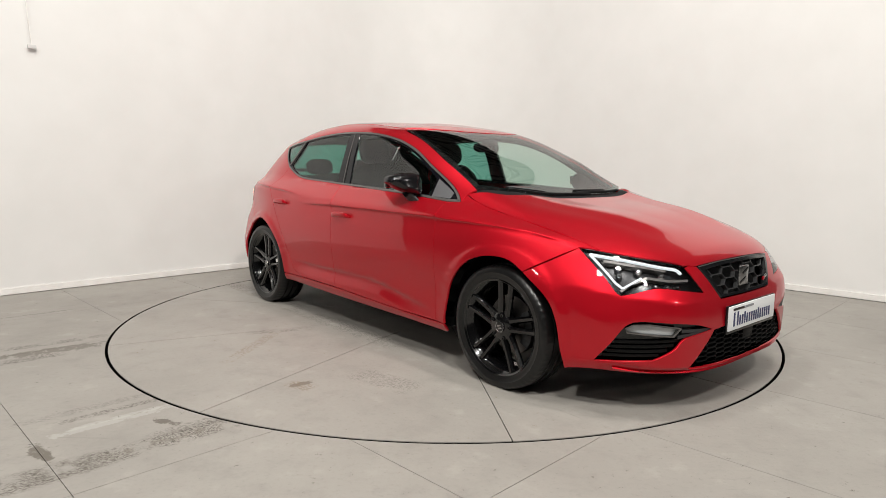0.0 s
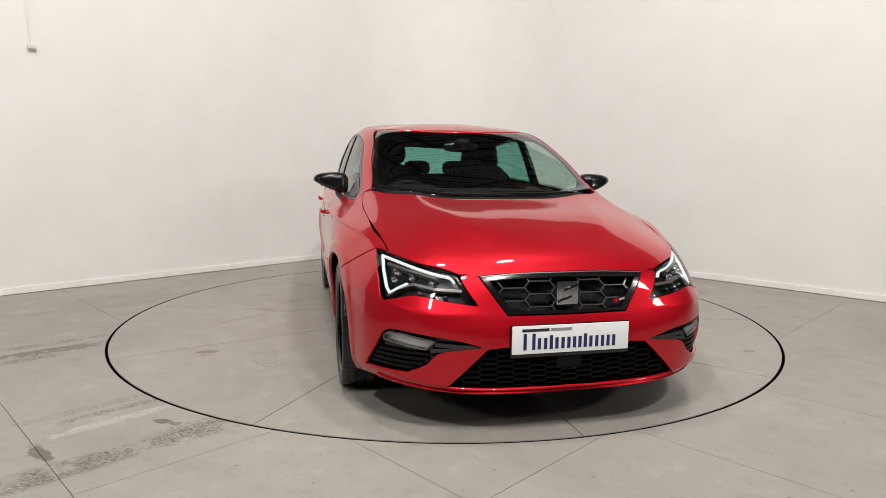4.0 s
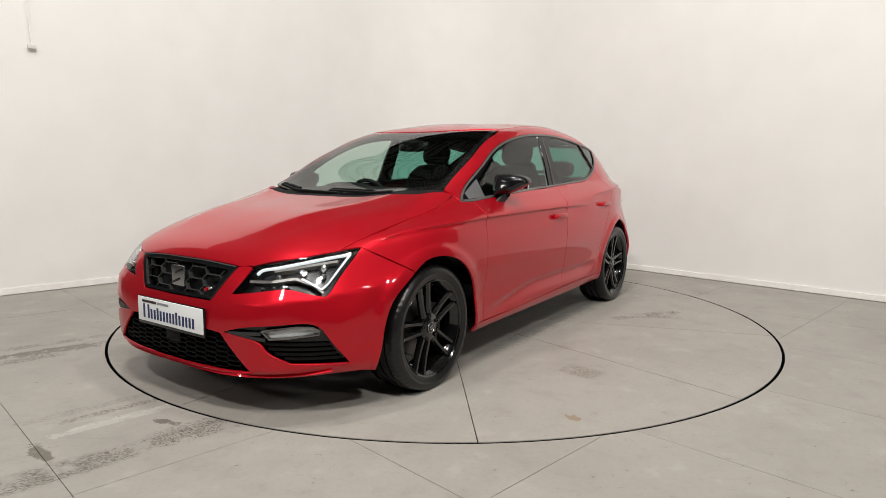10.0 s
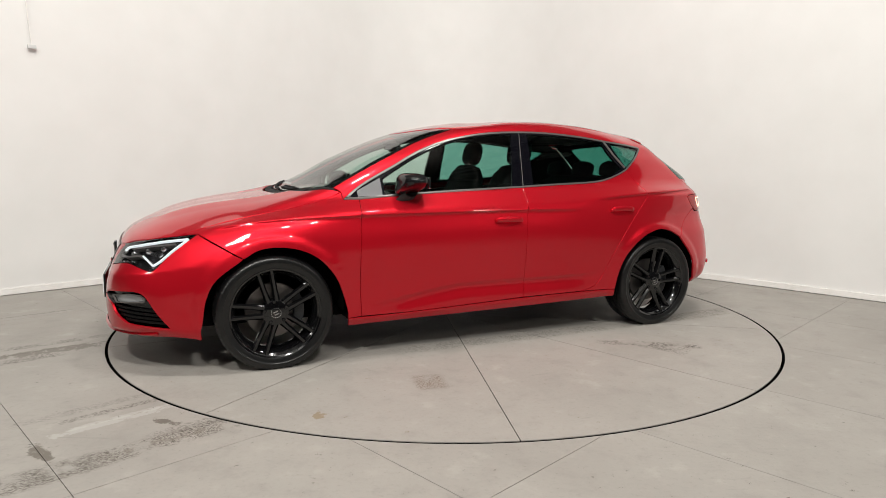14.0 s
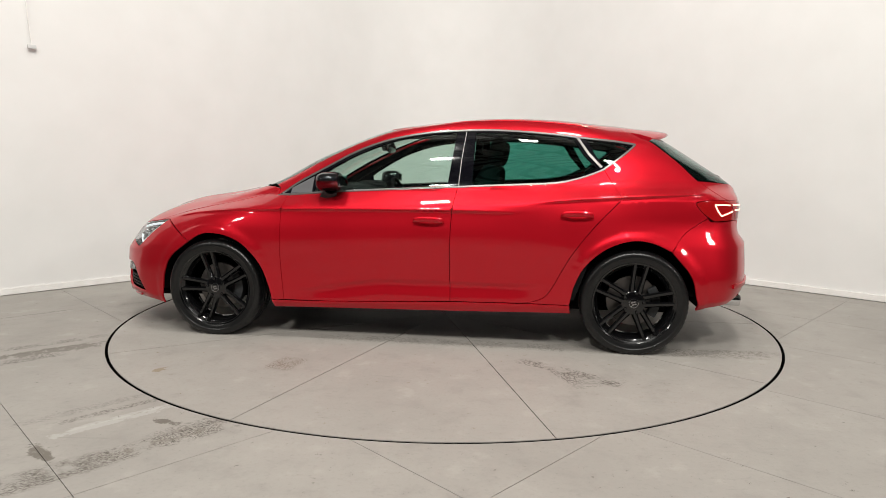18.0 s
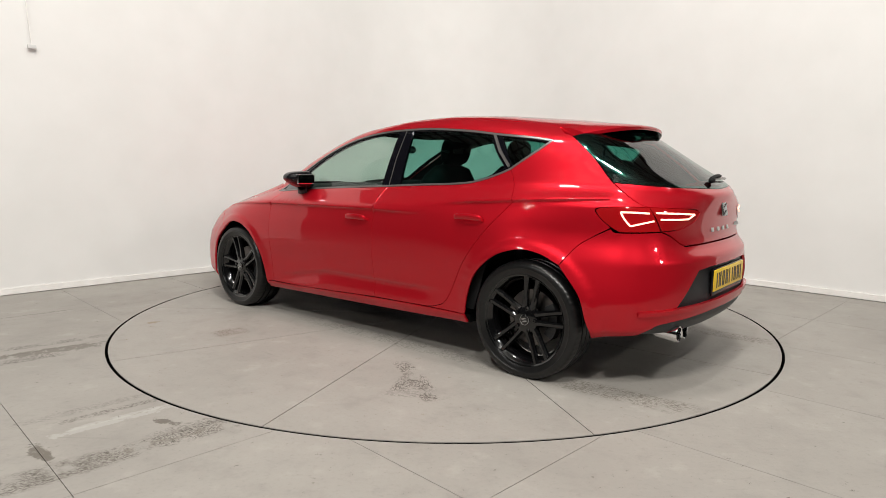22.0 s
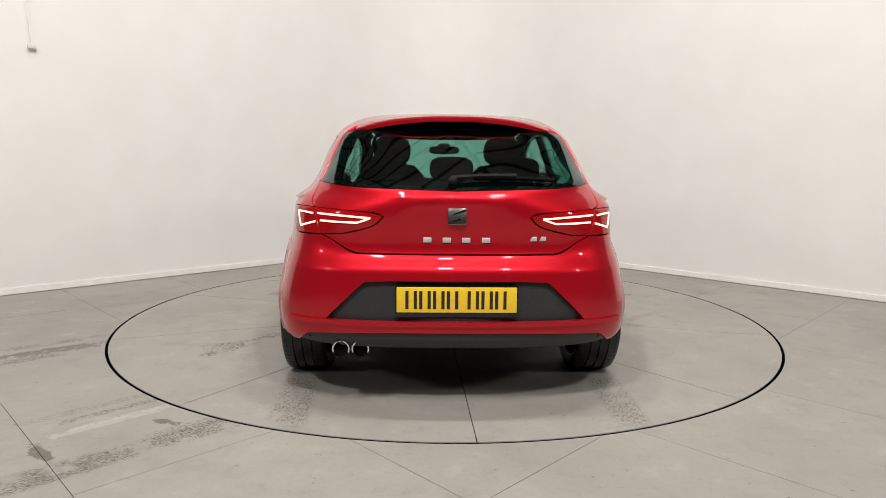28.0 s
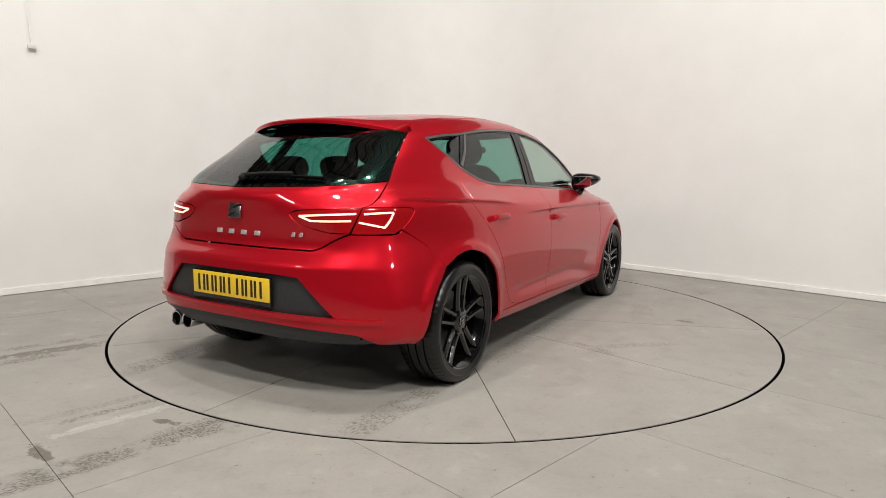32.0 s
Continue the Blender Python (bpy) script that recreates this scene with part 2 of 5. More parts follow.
def lathe(profile, n=64, axis="Y", bm=None):
    """Turns (radius, along) pairs round an axis."""
    bm = bm or bmesh.new()
    rings = []
    for r, a in profile:
        ring = []
        for k in range(n):
            w = 2 * math.pi * k / n
            c, s = r * math.cos(w), r * math.sin(w)
            ring.append(bm.verts.new({"Y": (c, a, s), "Z": (c, s, a), "X": (a, c, s)}[axis]))
        rings.append(ring)
    for p, q in zip(rings, rings[1:]):
        for k in range(n):
            bm.faces.new((p[k], p[(k + 1) % n], q[(k + 1) % n], q[k]))
    bmesh.ops.recalc_face_normals(bm, faces=bm.faces)
    return bm


# ---- the room ----
def strip(points, z0, z1, thick):
    """A wall of that thickness along a line of (x, y) points, its face on the line."""
    bm = bmesh.new()
    n = len(points)
    rows = []
    for i, p in enumerate(points):
        a, b = points[max(i - 1, 0)], points[min(i + 1, n - 1)]
        d = Vector((b[0] - a[0], b[1] - a[1])).normalized()
        out = Vector((-d.y, d.x)) * thick
        rows.append([bm.verts.new((p[0] + k * out.x, p[1] + k * out.y, z)) for k, z in ((0, z0), (0, z1), (1, z1), (1, z0))])
    for p, q in zip(rows, rows[1:]):
        for k in range(4):
            bm.faces.new((p[k], p[(k + 1) % 4], q[(k + 1) % 4], q[k]))
    bm.faces.new(rows[0])
    bm.faces.new(rows[-1][::-1])
    bmesh.ops.recalc_face_normals(bm, faces=bm.faces)
    return bm


CORNER, BEND = Vector((-0.02, 4.19)), 1.8
LEFT_DIR, RIGHT_DIR = Vector((-0.700, -0.714)), Vector((0.715, -0.699))
R_TABLE = 2.2615
WALL_H = 3.55


def wall_line():
    """The plan of the two walls and their rounded corner."""
    a, b = CORNER + LEFT_DIR * BEND, CORNER + RIGHT_DIR * BEND
    pts = [CORNER + LEFT_DIR * 6.2, CORNER + LEFT_DIR * 5.8, CORNER + LEFT_DIR * 4]
    for k in range(25):
        t = k / 24
        pts.append(a * (1 - t) ** 2 + CORNER * 2 * t * (1 - t) + b * t ** 2)
    return pts + [CORNER + RIGHT_DIR * 4, CORNER + RIGHT_DIR * 5.8, CORNER + RIGHT_DIR * 6.2]


LINE = wall_line()
wall = tagged(link_mesh("wall_north", strip(LINE, 0.0, WALL_H, 0.15), M_WALL), "matt white painted studio wall with a rounded corner", "wall", kind="structure")
rng = random.Random(4)
skirt_bm = strip([p.lerp(q, k / 30) + (Vector((0, 0)) - p).normalized() * (0.018 + rng.uniform(-0.002, 0.002)) for p, q in zip(LINE[:-2], LINE[1:-1]) for k in range(30 if (q - p).length > 1 else 2)],
                 0.006, 0.058, 0.016)
for v in skirt_bm.verts:
    if v.co.z > 0.03:
        v.co.z += rng.uniform(-0.003, 0.002)
skirt = tagged(link_mesh("baseboard", skirt_bm, M_SKIRT),
               "scuffed white skirting along the wall", "skirting", kind="structure")

# floor: a bed with a round pit, and slabs laid on it with open joints, square to the walls
gap = 0.017
N_RIM = 180
RIM = [((R_TABLE + gap) * math.cos(2 * math.pi * k / N_RIM), (R_TABLE + gap) * math.sin(2 * math.pi * k / N_RIM)) for k in range(N_RIM)]
bm = bmesh.new()
inner_ring = [bm.verts.new((x, y, -0.006)) for x, y in RIM]
outer_ring = [bm.verts.new((17 * math.cos(2 * math.pi * k / N_RIM), 17 * math.sin(2 * math.pi * k / N_RIM) - 1, -0.006)) for k in range(N_RIM)]
for k in range(N_RIM):
    j = (k + 1) % N_RIM
    bm.faces.new((inner_ring[k], outer_ring[k], outer_ring[j], inner_ring[j]))
bmesh.ops.recalc_face_normals(bm, faces=bm.faces)
floor = tagged(link_mesh("floor", bm, M_JOINT, smooth=False), "worn grey concrete studio floor with saw-cut joints", "floor", kind="structure")

part("pit", lathe([(R_TABLE + gap, -0.001), (R_TABLE + gap, -0.16), (0.0005, -0.16)], N_RIM, "Z"), M_DARK, floor, "dark pit under the turntable", smooth=False)


def slab(i, j):
    """One square slab, cut back round the table, or None where nothing of it is left."""
    step, across_step, joint = 0.93, 0.98, 0.0014
    if j == 2:
        return None
    u0, v0 = -0.93 + i * step, -2.01 + j * across_step
    if j == 1:
        across_step *= 2
    reach = math.hypot(step, across_step) / 2 + 0.01
    c = math.sqrt(0.5)
    corners = [(u0 + joint, v0 + joint), (u0 + step - joint, v0 + joint), (u0 + step - joint, v0 + across_step - joint), (u0 + joint, v0 + across_step - joint)]
    square = [(c * (u - v), c * (u + v)) for u, v in corners]
    mid = sum((Vector(p) for p in square), Vector((0, 0))) / 4
    if math.hypot(mid.x, mid.y + 2) > 12.2 or mid.y > 11:
        return None
    r = R_TABLE + gap
    out = bmesh.new()
    if all(math.hypot(*p) < r for p in square) and mid.length + reach < r:
        return None
    if mid.length - reach > r:
        top = [out.verts.new((x, y, 0)) for x, y in square]
        low = [out.verts.new((x, y, -0.005)) for x, y in square]
        out.faces.new(top)
        for k in range(4):
            out.faces.new((top[k], low[k], low[(k + 1) % 4], top[(k + 1) % 4]))
        return mid, out
    ring = [(r * math.cos(w), r * math.sin(w)) for w in np.linspace(0, 2 * math.pi, 240, endpoint=False)]
    pts = square + ring
    edges = [(k, (k + 1) % 4) for k in range(4)] + [(4 + k, 4 + (k + 1) % 240) for k in range(240)]
    vs, _, fs, _, _, _ = delaunay_2d_cdt([Vector(p) for p in pts], edges, [], 0, 1e-6)
    flat = [out.verts.new((v.x, v.y, 0)) for v in vs]
    for f in fs:
        m = sum((vs[k] for k in f), Vector((0, 0))) / len(f)
        uv = (c * (m.x + m.y), c * (m.y - m.x))
        if m.length > r and corners[0][0] < uv[0] < corners[1][0] and corners[0][1] < uv[1] < corners[2][1]:
            out.faces.new([flat[k] for k in f])
    bmesh.ops.delete(out, geom=[v for v in out.verts if not v.link_faces], context="VERTS")
    if not out.faces:
        return None
    rim = bmesh.ops.extrude_edge_only(out, edges=[e for e in out.edges if len(e.link_faces) == 1])
    for v in rim["geom"]:
        if isinstance(v, bmesh.types.BMVert):
            v.co.z = -0.005
    bmesh.ops.recalc_face_normals(out, faces=out.faces)
    return mid, out


far = bmesh.new()
for i in range(-16, 17):
    for j in range(-16, 17):
        got = slab(i, j)
        if not got:
            continue
        mid, bm = got
        if mid.length < 4.6:
            part("slab", bm, M_FLOOR, floor, smooth=False)
        else:
            me = bpy.data.meshes.new("far")
            bm.to_mesh(me)
            far.from_mesh(me)
            bpy.data.meshes.remove(me)
            bm.free()
tagged(part("far_slabs", far, M_FLOOR, floor, smooth=False), kind="stuff")

# the warehouse above and behind
bm = box((30, 30, 0.06), (0, -3, 8.2))
turn = Matrix.Rotation(radians(38), 4, "Z")
for k in range(-20, 21):
    c = turn @ Vector((0, k * 0.65, 0)) + Vector((0, -2, 8.11))
    add_box(bm, (26, 0.08, 0.12), c, 0.0, turn)
for k in range(-4, 5):
    c = turn @ Vector((k * 2.6, 0, 0)) + Vector((0, -2, 7.95))
    add_box(bm, (0.14, 26, 0.22), c, 0.0, turn)
ceiling = tagged(link_mesh("ceiling", bm, M_CEIL, smooth=False), "grey sheet-metal warehouse ceiling with dark purlins", "ceiling", kind="structure")
ceiling.data.materials.append(M_PURLIN)
for face in ceiling.data.polygons[6:]:
    face.material_index = 1
for name, size, centre in (("wall_east", (0.15, 24.0, 8.2), (10.5, -1.0, 4.1)), ("wall_west", (0.15, 24.0, 8.2), (-10.5, -1.0, 4.1)), ("wall_behind", (21.0, 0.15, 8.2), (0, 11.0, 4.1))):
    tagged(link_mesh(name, box(size, centre), M_BACK, smooth=False), "plain dark warehouse wall", "wall", kind="structure")
back = tagged(link_mesh("wall_south", box((30, 0.15, 8.2), (0, -13.0, 4.1)), M_BACK, smooth=False), "plain dark warehouse wall", "wall", kind="structure")

# ceiling lamps round the table and the two added over it
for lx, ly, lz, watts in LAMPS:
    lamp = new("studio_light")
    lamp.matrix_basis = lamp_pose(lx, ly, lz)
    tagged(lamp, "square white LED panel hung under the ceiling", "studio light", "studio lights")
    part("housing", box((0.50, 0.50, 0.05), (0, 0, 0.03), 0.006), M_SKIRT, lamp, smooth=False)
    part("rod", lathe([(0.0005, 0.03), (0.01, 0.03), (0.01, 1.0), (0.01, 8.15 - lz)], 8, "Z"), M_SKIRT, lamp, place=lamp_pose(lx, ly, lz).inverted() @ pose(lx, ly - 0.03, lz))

# pull cord on the wall
cord = new("pull_cord")
cord.matrix_world = pose(-3.425, 0.672, 2.06, 0, 0, 45.5)
tagged(cord, "white pull cord with a small toggle against the wall", "cord")
bm = bmesh.new()
rows = []
for k in range(13):
    f = k / 12
    c = Vector((0.02 * f * f - 0.05 * f, 0.0, 0.70 * f))
    rows.append([bm.verts.new(c + Vector((0.004 * math.cos(w), 0.004 * math.sin(w), 0))) for w in np.linspace(0, 2 * math.pi, 6, endpoint=False)])
for p, q in zip(rows, rows[1:]):
    for j in range(6):
        bm.faces.new((p[j], p[(j + 1) % 6], q[(j + 1) % 6], q[j]))
part("string", bm, M_SKIRT, cord)
part("toggle", box((0.065, 0.02, 0.03), (0.0, 0, -0.01), 0.006), M_SILVER_PAINT, cord)

# turntable: ten sectors with open joints on a dark frame
table = new("turntable")
tagged(table, "round turntable of ten concrete sectors flush with the floor", "turntable")
part("frame", lathe([(R_TABLE - 0.06, -0.0045), (R_TABLE - 0.002, -0.0045), (R_TABLE - 0.002, -0.13)], 180, "Z"), M_DARK, table, smooth=False)
part("bed", lathe([(0.0005, -0.0045), (R_TABLE - 0.06, -0.0045)], 90, "Z"), M_DIRTY, table, smooth=False)
bm = bmesh.new()
seg, joint = 20, 0.0024
tip = Vector((joint / math.sin(radians(18)), 0, 0))
arc = []
for k in range(seg + 1):
    w = radians(36) * k / seg
    d = Vector((math.cos(w), math.sin(w), 0)) * R_TABLE
    if k == 0:
        d.y += joint
    if k == seg:
        d += Vector((math.sin(w), -math.cos(w), 0)) * joint
    arc.append(d)
tip = Matrix.Rotation(radians(18), 3, "Z") @ tip
outline = [tip] + arc
top = [bm.verts.new(p) for p in outline]
low = [bm.verts.new(p + Vector((0, 0, -0.004))) for p in outline]
bm.faces.new(top)
for k in range(len(top)):
    j = (k + 1) % len(top)
    bm.faces.new((top[k], low[k], low[j], top[j]))
bmesh.ops.recalc_face_normals(bm, faces=bm.faces)
base_me = bm
for k in range(10):
    piece = base_me.copy()
    bmesh.ops.rotate(piece, cent=(0, 0, 0), matrix=Matrix.Rotation(radians(36 * k + 1.8), 3, "Z"), verts=piece.verts)
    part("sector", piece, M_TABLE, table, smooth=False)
base_me.free()

# ---- the car: control rings of its skin, from the underside to the roof ----
# each ring runs from the middle of the nose round the left flank to the middle of the tail
RINGS = [
    [(2.17, 0, .175), (2.16, .33, .175), (2.06, .60, .185), (1.93, .745, .195), (1.75, .815, .18), (1.386, .86, .19), (.95, .845, .195), (.3, .845, .21),
     (-.4, .845, .215), (-.95, .84, .225), (-1.25, .85, .25), (-1.6, .795, .265), (-1.80, .70, .28), (-1.91, .52, .29), (-1.96, .28, .29), (-1.97, 0, .29)],
    [(2.255, 0, .215), (2.235, .36, .215), (2.14, .62, .235), (1.96, .775, .245), (1.77, .838, .24), (1.386, .885, .24), (.95, .875, .24), (.3, .872, .255),
     (-.4, .872, .265), (-.95, .87, .27), (-1.25, .88, .29), (-1.6, .82, .31), (-1.81, .73, .33), (-1.94, .53, .34), (-2.0, .28, .345), (-2.015, 0, .345)],
    [(2.24, 0, .42), (2.228, .36, .42), (2.165, .60, .42), (1.99, .765, .42), (1.77, .845, .42), (1.386, .905, .42), (.95, .885, .42), (.3, .88, .42),
     (-.4, .88, .43), (-.95, .885, .44), (-1.25, .905, .44), (-1.6, .838, .45), (-1.82, .745, .45), (-1.95, .55, .455), (-2.01, .28, .455), (-2.025, 0, .455)],
    [(2.222, 0, .505), (2.205, .36, .51), (2.138, .575, .525), (1.97, .715, .545), (1.74, .82, .58), (1.386, .90, .60), (.95, .905, .60), (.3, .90, .60),
     (-.4, .90, .61), (-.95, .90, .62), (-1.25, .905, .62), (-1.6, .838, .63), (-1.815, .745, .64), (-1.94, .55, .65), (-1.995, .28, .655), (-2.01, 0, .655)],
    [(2.13, 0, .69), (2.11, .36, .68), (2.01, .58, .69), (1.86, .705, .70), (1.70, .775, .715), (1.386, .87, .755), (.95, .893, .79), (.3, .893, .80),
     (-.4, .893, .805), (-.95, .882, .81), (-1.25, .865, .80), (-1.6, .79, .79), (-1.79, .71, .775), (-1.90, .55, .75), (-1.95, .28, .745), (-1.965, 0, .745)],
    [(2.04, 0, .755), (2.0, .33, .755), (1.90, .54, .755), (1.76, .68, .75), (1.62, .755, .77), (1.386, .832, .803), (.95, .880, .842), (.3, .882, .860),
     (-.4, .877, .880), (-.95, .854, .903), (-1.25, .820, .914), (-1.58, .748, .917), (-1.75, .66, .91), (-1.87, .52, .885), (-1.915, .28, .88), (-1.93, 0, .88)],
    [(1.75, 0, .86), (1.73, .32, .856), (1.66, .51, .846), (1.55, .635, .835), (1.42, .695, .85), (1.22, .735, .877), (.92, .79, .905), (.3, .80, .945),
     (-.4, .80, .965), (-.95, .765, .99), (-1.25, .73, 1.0), (-1.55, .66, .99), (-1.69, .60, .99), (-1.82, .45, .98), (-1.895, .24, .965), (-1.915, 0, .96)],
    [(1.24, 0, .938), (1.228, .30, .938), (1.18, .50, .943), (1.115, .625, .945), (1.02, .69, .945), (.93, .73, .935), (.75, .765, .945), (.3, .775, .965),
     (-.4, .775, .99), (-.9, .745, 1.02), (-1.2, .705, 1.06), (-1.43, .65, 1.06), (-1.61, .585, 1.04), (-1.775, .43, 1.02), (-1.86, .23, 1.008), (-1.885, 0, 1.003)],
    [(.79, 0, 1.15), (.783, .29, 1.149), (.752, .47, 1.144), (.70, .58, 1.146), (.61, .64, 1.148), (.52, .675, 1.15), (.38, .70, 1.155), (.1, .71, 1.17),
     (-.42, .71, 1.185), (-.85, .69, 1.19), (-1.1, .66, 1.19), (-1.30, .615, 1.19), (-1.45, .55, 1.18), (-1.605, .41, 1.18), (-1.70, .22, 1.175), (-1.725, 0, 1.17)],
    [(.34, 0, 1.335), (.33, .28, 1.333), (.29, .45, 1.326), (.22, .545, 1.318), (.12, .59, 1.322), (0, .603, 1.337), (-.15, .613, 1.349), (-.4, .62, 1.357),
     (-.6, .617, 1.354), (-.85, .605, 1.338), (-1.03, .588, 1.318), (-1.19, .56, 1.297), (-1.32, .51, 1.288), (-1.45, .38, 1.302), (-1.525, .2, 1.312), (-1.545, 0, 1.317)],
    [(.12, 0, 1.392), (.10, .20, 1.39), (.04, .33, 1.382), (-.03, .40, 1.38), (-.10, .435, 1.386), (-.18, .455, 1.395), (-.3, .46, 1.402), (-.45, .465, 1.405),
     (-.6, .463, 1.402), (-.8, .455, 1.39), (-.97, .44, 1.372), (-1.12, .42, 1.353), (-1.25, .385, 1.344), (-1.35, .28, 1.345), (-1.39, .15, 1.348), (-1.40, 0, 1.348)],
]
RINGS[-1] = [(x, y * 1.09, z + 0.002) for x, y, z in RINGS[-1]]
# how far the tail of each ring is drawn in, and the nose of it pushed out
for i, draw in ((4, 0.012), (5, -0.03), (6, -0.05), (7, -0.04), (8, 0.030), (9, 0.085), (10, 0.03)):
    share = (0, 0, 0, 0, 0, 0, 0, 0, 0, 0, 0, 0.1, 0.4, 0.8, 1, 1)
    RINGS[i] = [(x + draw * k, y, z) for (x, y, z), k in zip(RINGS[i], share)]
for i, rise in ((7, (0.006, 0.006, 0.012, 0.018, 0.018, 0.014, 0.006)), (8, (0.018, 0.019, 0.022, 0.026, 0.026, 0.024, 0.010)), (9, (0.012, 0.013, 0.018, 0.022, 0.022, 0.018, 0.012))):
    RINGS[i] = [(x, y, z + k) for (x, y, z), k in zip(RINGS[i], rise + (0,) * 9)]
for i, wide in ((3, -0.018), (4, -0.016), (5, 0.030), (6, 0.034), (7, 0.024), (8, 0.022), (9, 0.012)):
    share = (0,) * 9 + (0.3, 0.8, 1, 0.8, 0.3, 0, 0)
    RINGS[i] = [(x, y + wide * k, z) for (x, y, z), k in zip(RINGS[i], share)]
for i, back, out in ((7, (0.02, 0.06, 0.035, 0.0), (0.0, 0.0, 0.01, 0.0)), (8, (0.02, 0.045, 0.012, -0.005), (0.0, 0.008, 0.012, 0.0)), (9, (0.0, 0.04, 0.025, 0.0), (0.0, 0.012, 0.015, 0.0))):
    RINGS[i] = RINGS[i][:11] + [(x - b, y + o, z) for (x, y, z), b, o in zip(RINGS[i][11:15], back, out)] + RINGS[i][15:]
for i in (1, 2):
    share = (0,) * 10 + (0.4, 1, 1, 0.4, 0, 0)
    RINGS[i] = [(x, y + 0.016 * k, z) for (x, y, z), k in zip(RINGS[i], share)]
RINGS[3] = [(x + a, y + b, z) for (x, y, z), a, b in zip(RINGS[3], (0.0, 0.004, 0.022, 0.024, 0.010) + (0,) * 11, (0, 0.0, 0.018, 0.024, 0.014) + (0,) * 11)]
for i, push in ((4, 0.02), (5, 0.035), (6, 0.015)):
    share = (0.6, 0.8, 1, 1, 0.7, 0.3) + (0,) * 10
    RINGS[i] = [(x + push * k, y, z) for (x, y, z), k in zip(RINGS[i], share)]
crown = []
for x, y, z in RINGS[-1]:
    xc = x * 0.8 - 0.12
    crown.append((xc, 0, 1.424 - 0.056 * abs((xc + 0.45) / 0.85) ** 2.0))
RINGS.append(crown)


def spline(values, ts):
    """Smooth curve through values at 0, 1, 2 ... (a list of vectors), mirrored in y at both ends."""
    v = np.array(values, float)
    flip = np.array((1, -1, 1))
    v = np.concatenate([v[3:0:-1] * flip, v, v[-2:-5:-1] * flip])
    n = len(v)
    a = np.eye(n) * 4 + np.eye(n, k=1) + np.eye(n, k=-1)
    a[0, 0] = a[-1, -1] = 2
    r = np.zeros_like(v)
    r[1:-1] = 3 * (v[2:] - v[:-2])
    r[0], r[-1] = 3 * (v[1] - v[0]), 3 * (v[-1] - v[-2])
    d = np.linalg.solve(a, r)
    t = np.asarray(ts) + 3
    i = np.clip(t.astype(int), 0, n - 2)
    f = (t - i)[:, None]
    return v[i] * (1 + 2 * f) * (1 - f) ** 2 + d[i] * f * (1 - f) ** 2 + v[i + 1] * f * f * (3 - 2 * f) + d[i + 1] * f * f * (f - 1)


PER_S, PER_V = 16, 18
S_COUNT = 15 * PER_S + 1
ring_pts = np.array([spline(r, np.linspace(0, 15, S_COUNT)) for r in RINGS])


def ramp(x, a, b):
    t = np.clip((x - a) / (b - a), 0, 1)
    return t * t * (3 - 2 * t)


def sharp(i):
    """How hard ring i is creased, station by station: the shoulder line, the bumper shelf and the sills."""
    s = np.linspace(0, 15, S_COUNT)
    if i == 5:
        return 0.5 * ramp(s, 3.8, 5.0) * (1 - ramp(s, 12.0, 13.0))
    if i == 3:
        return 0.85 * ramp(s, 11.0, 12.0) + 0.8 * (1 - ramp(s, 3.4, 4.4))
    if i == 1:
        return 0.6 * np.ones_like(s)
    return np.zeros_like(s)


def across(rows):
    """Curves through the rings at every station, with tangents that follow the spacing and do not overshoot."""
    k = len(rows)
    gaps = np.linalg.norm(np.diff(rows, axis=0), axis=2).mean(axis=1) ** 0.75
    u = np.concatenate([[0], np.cumsum(gaps)])
    slope = np.diff(rows, axis=0) / gaps[:, None, None]
    d, d_in = np.zeros_like(rows), np.zeros_like(rows)
    for i in range(1, k - 1):
        a, b = slope[i - 1], slope[i]
        plain = (a * gaps[i] + b * gaps[i - 1]) / (gaps[i] + gaps[i - 1])
        limit = 2.2 * np.minimum(np.abs(a), np.abs(b)) + 0.35 * np.maximum(np.abs(a), np.abs(b)) * 0.5
        d[i] = np.clip(plain, -limit, limit)
        w = sharp(i)[:, None]
        d_in[i], d[i] = d[i] * (1 - w) + a * w, d[i] * (1 - w) + b * w
    d[0], d[-1] = slope[0], slope[-1]
    d[-1, :, 2] *= 0.0
    d_in[0], d_in[-1] = d[0], d[-1]
    out = []
    for i in range(k - 1):
        for f in np.linspace(0, 1, PER_V, endpoint=False):
            g = gaps[i]
            out.append(rows[i] * (1 + 2 * f) * (1 - f) ** 2 + d[i] * g * f * (1 - f) ** 2 + rows[i + 1] * f * f * (3 - 2 * f) + d_in[i + 1] * g * f * f * (f - 1))
    out.append(rows[-1])
    return np.array(out)


SKIN = across(ring_pts)


# the two lines pressed into the flank (x, z): along the front wing and doors, and over the rear wheel to the tail lamp
SHOULDER = [(1.72, .757), (1.514, .797), (1.333, .814), (1.157, .823), (.812, .835), (.3, .84), (-.176, .843), (-.55, .836)]
HAUNCH = [(-.62, .892), (-.718, .903), (-.928, .92), (-1.138, .933), (-1.354, .945), (-1.631, .957)]


def height_on(line, x):
    pts = sorted(line)
    return np.interp(x, [p[0] for p in pts], [p[1] for p in pts])


HANDLES = ((-.021, .768), (-.901, .815))


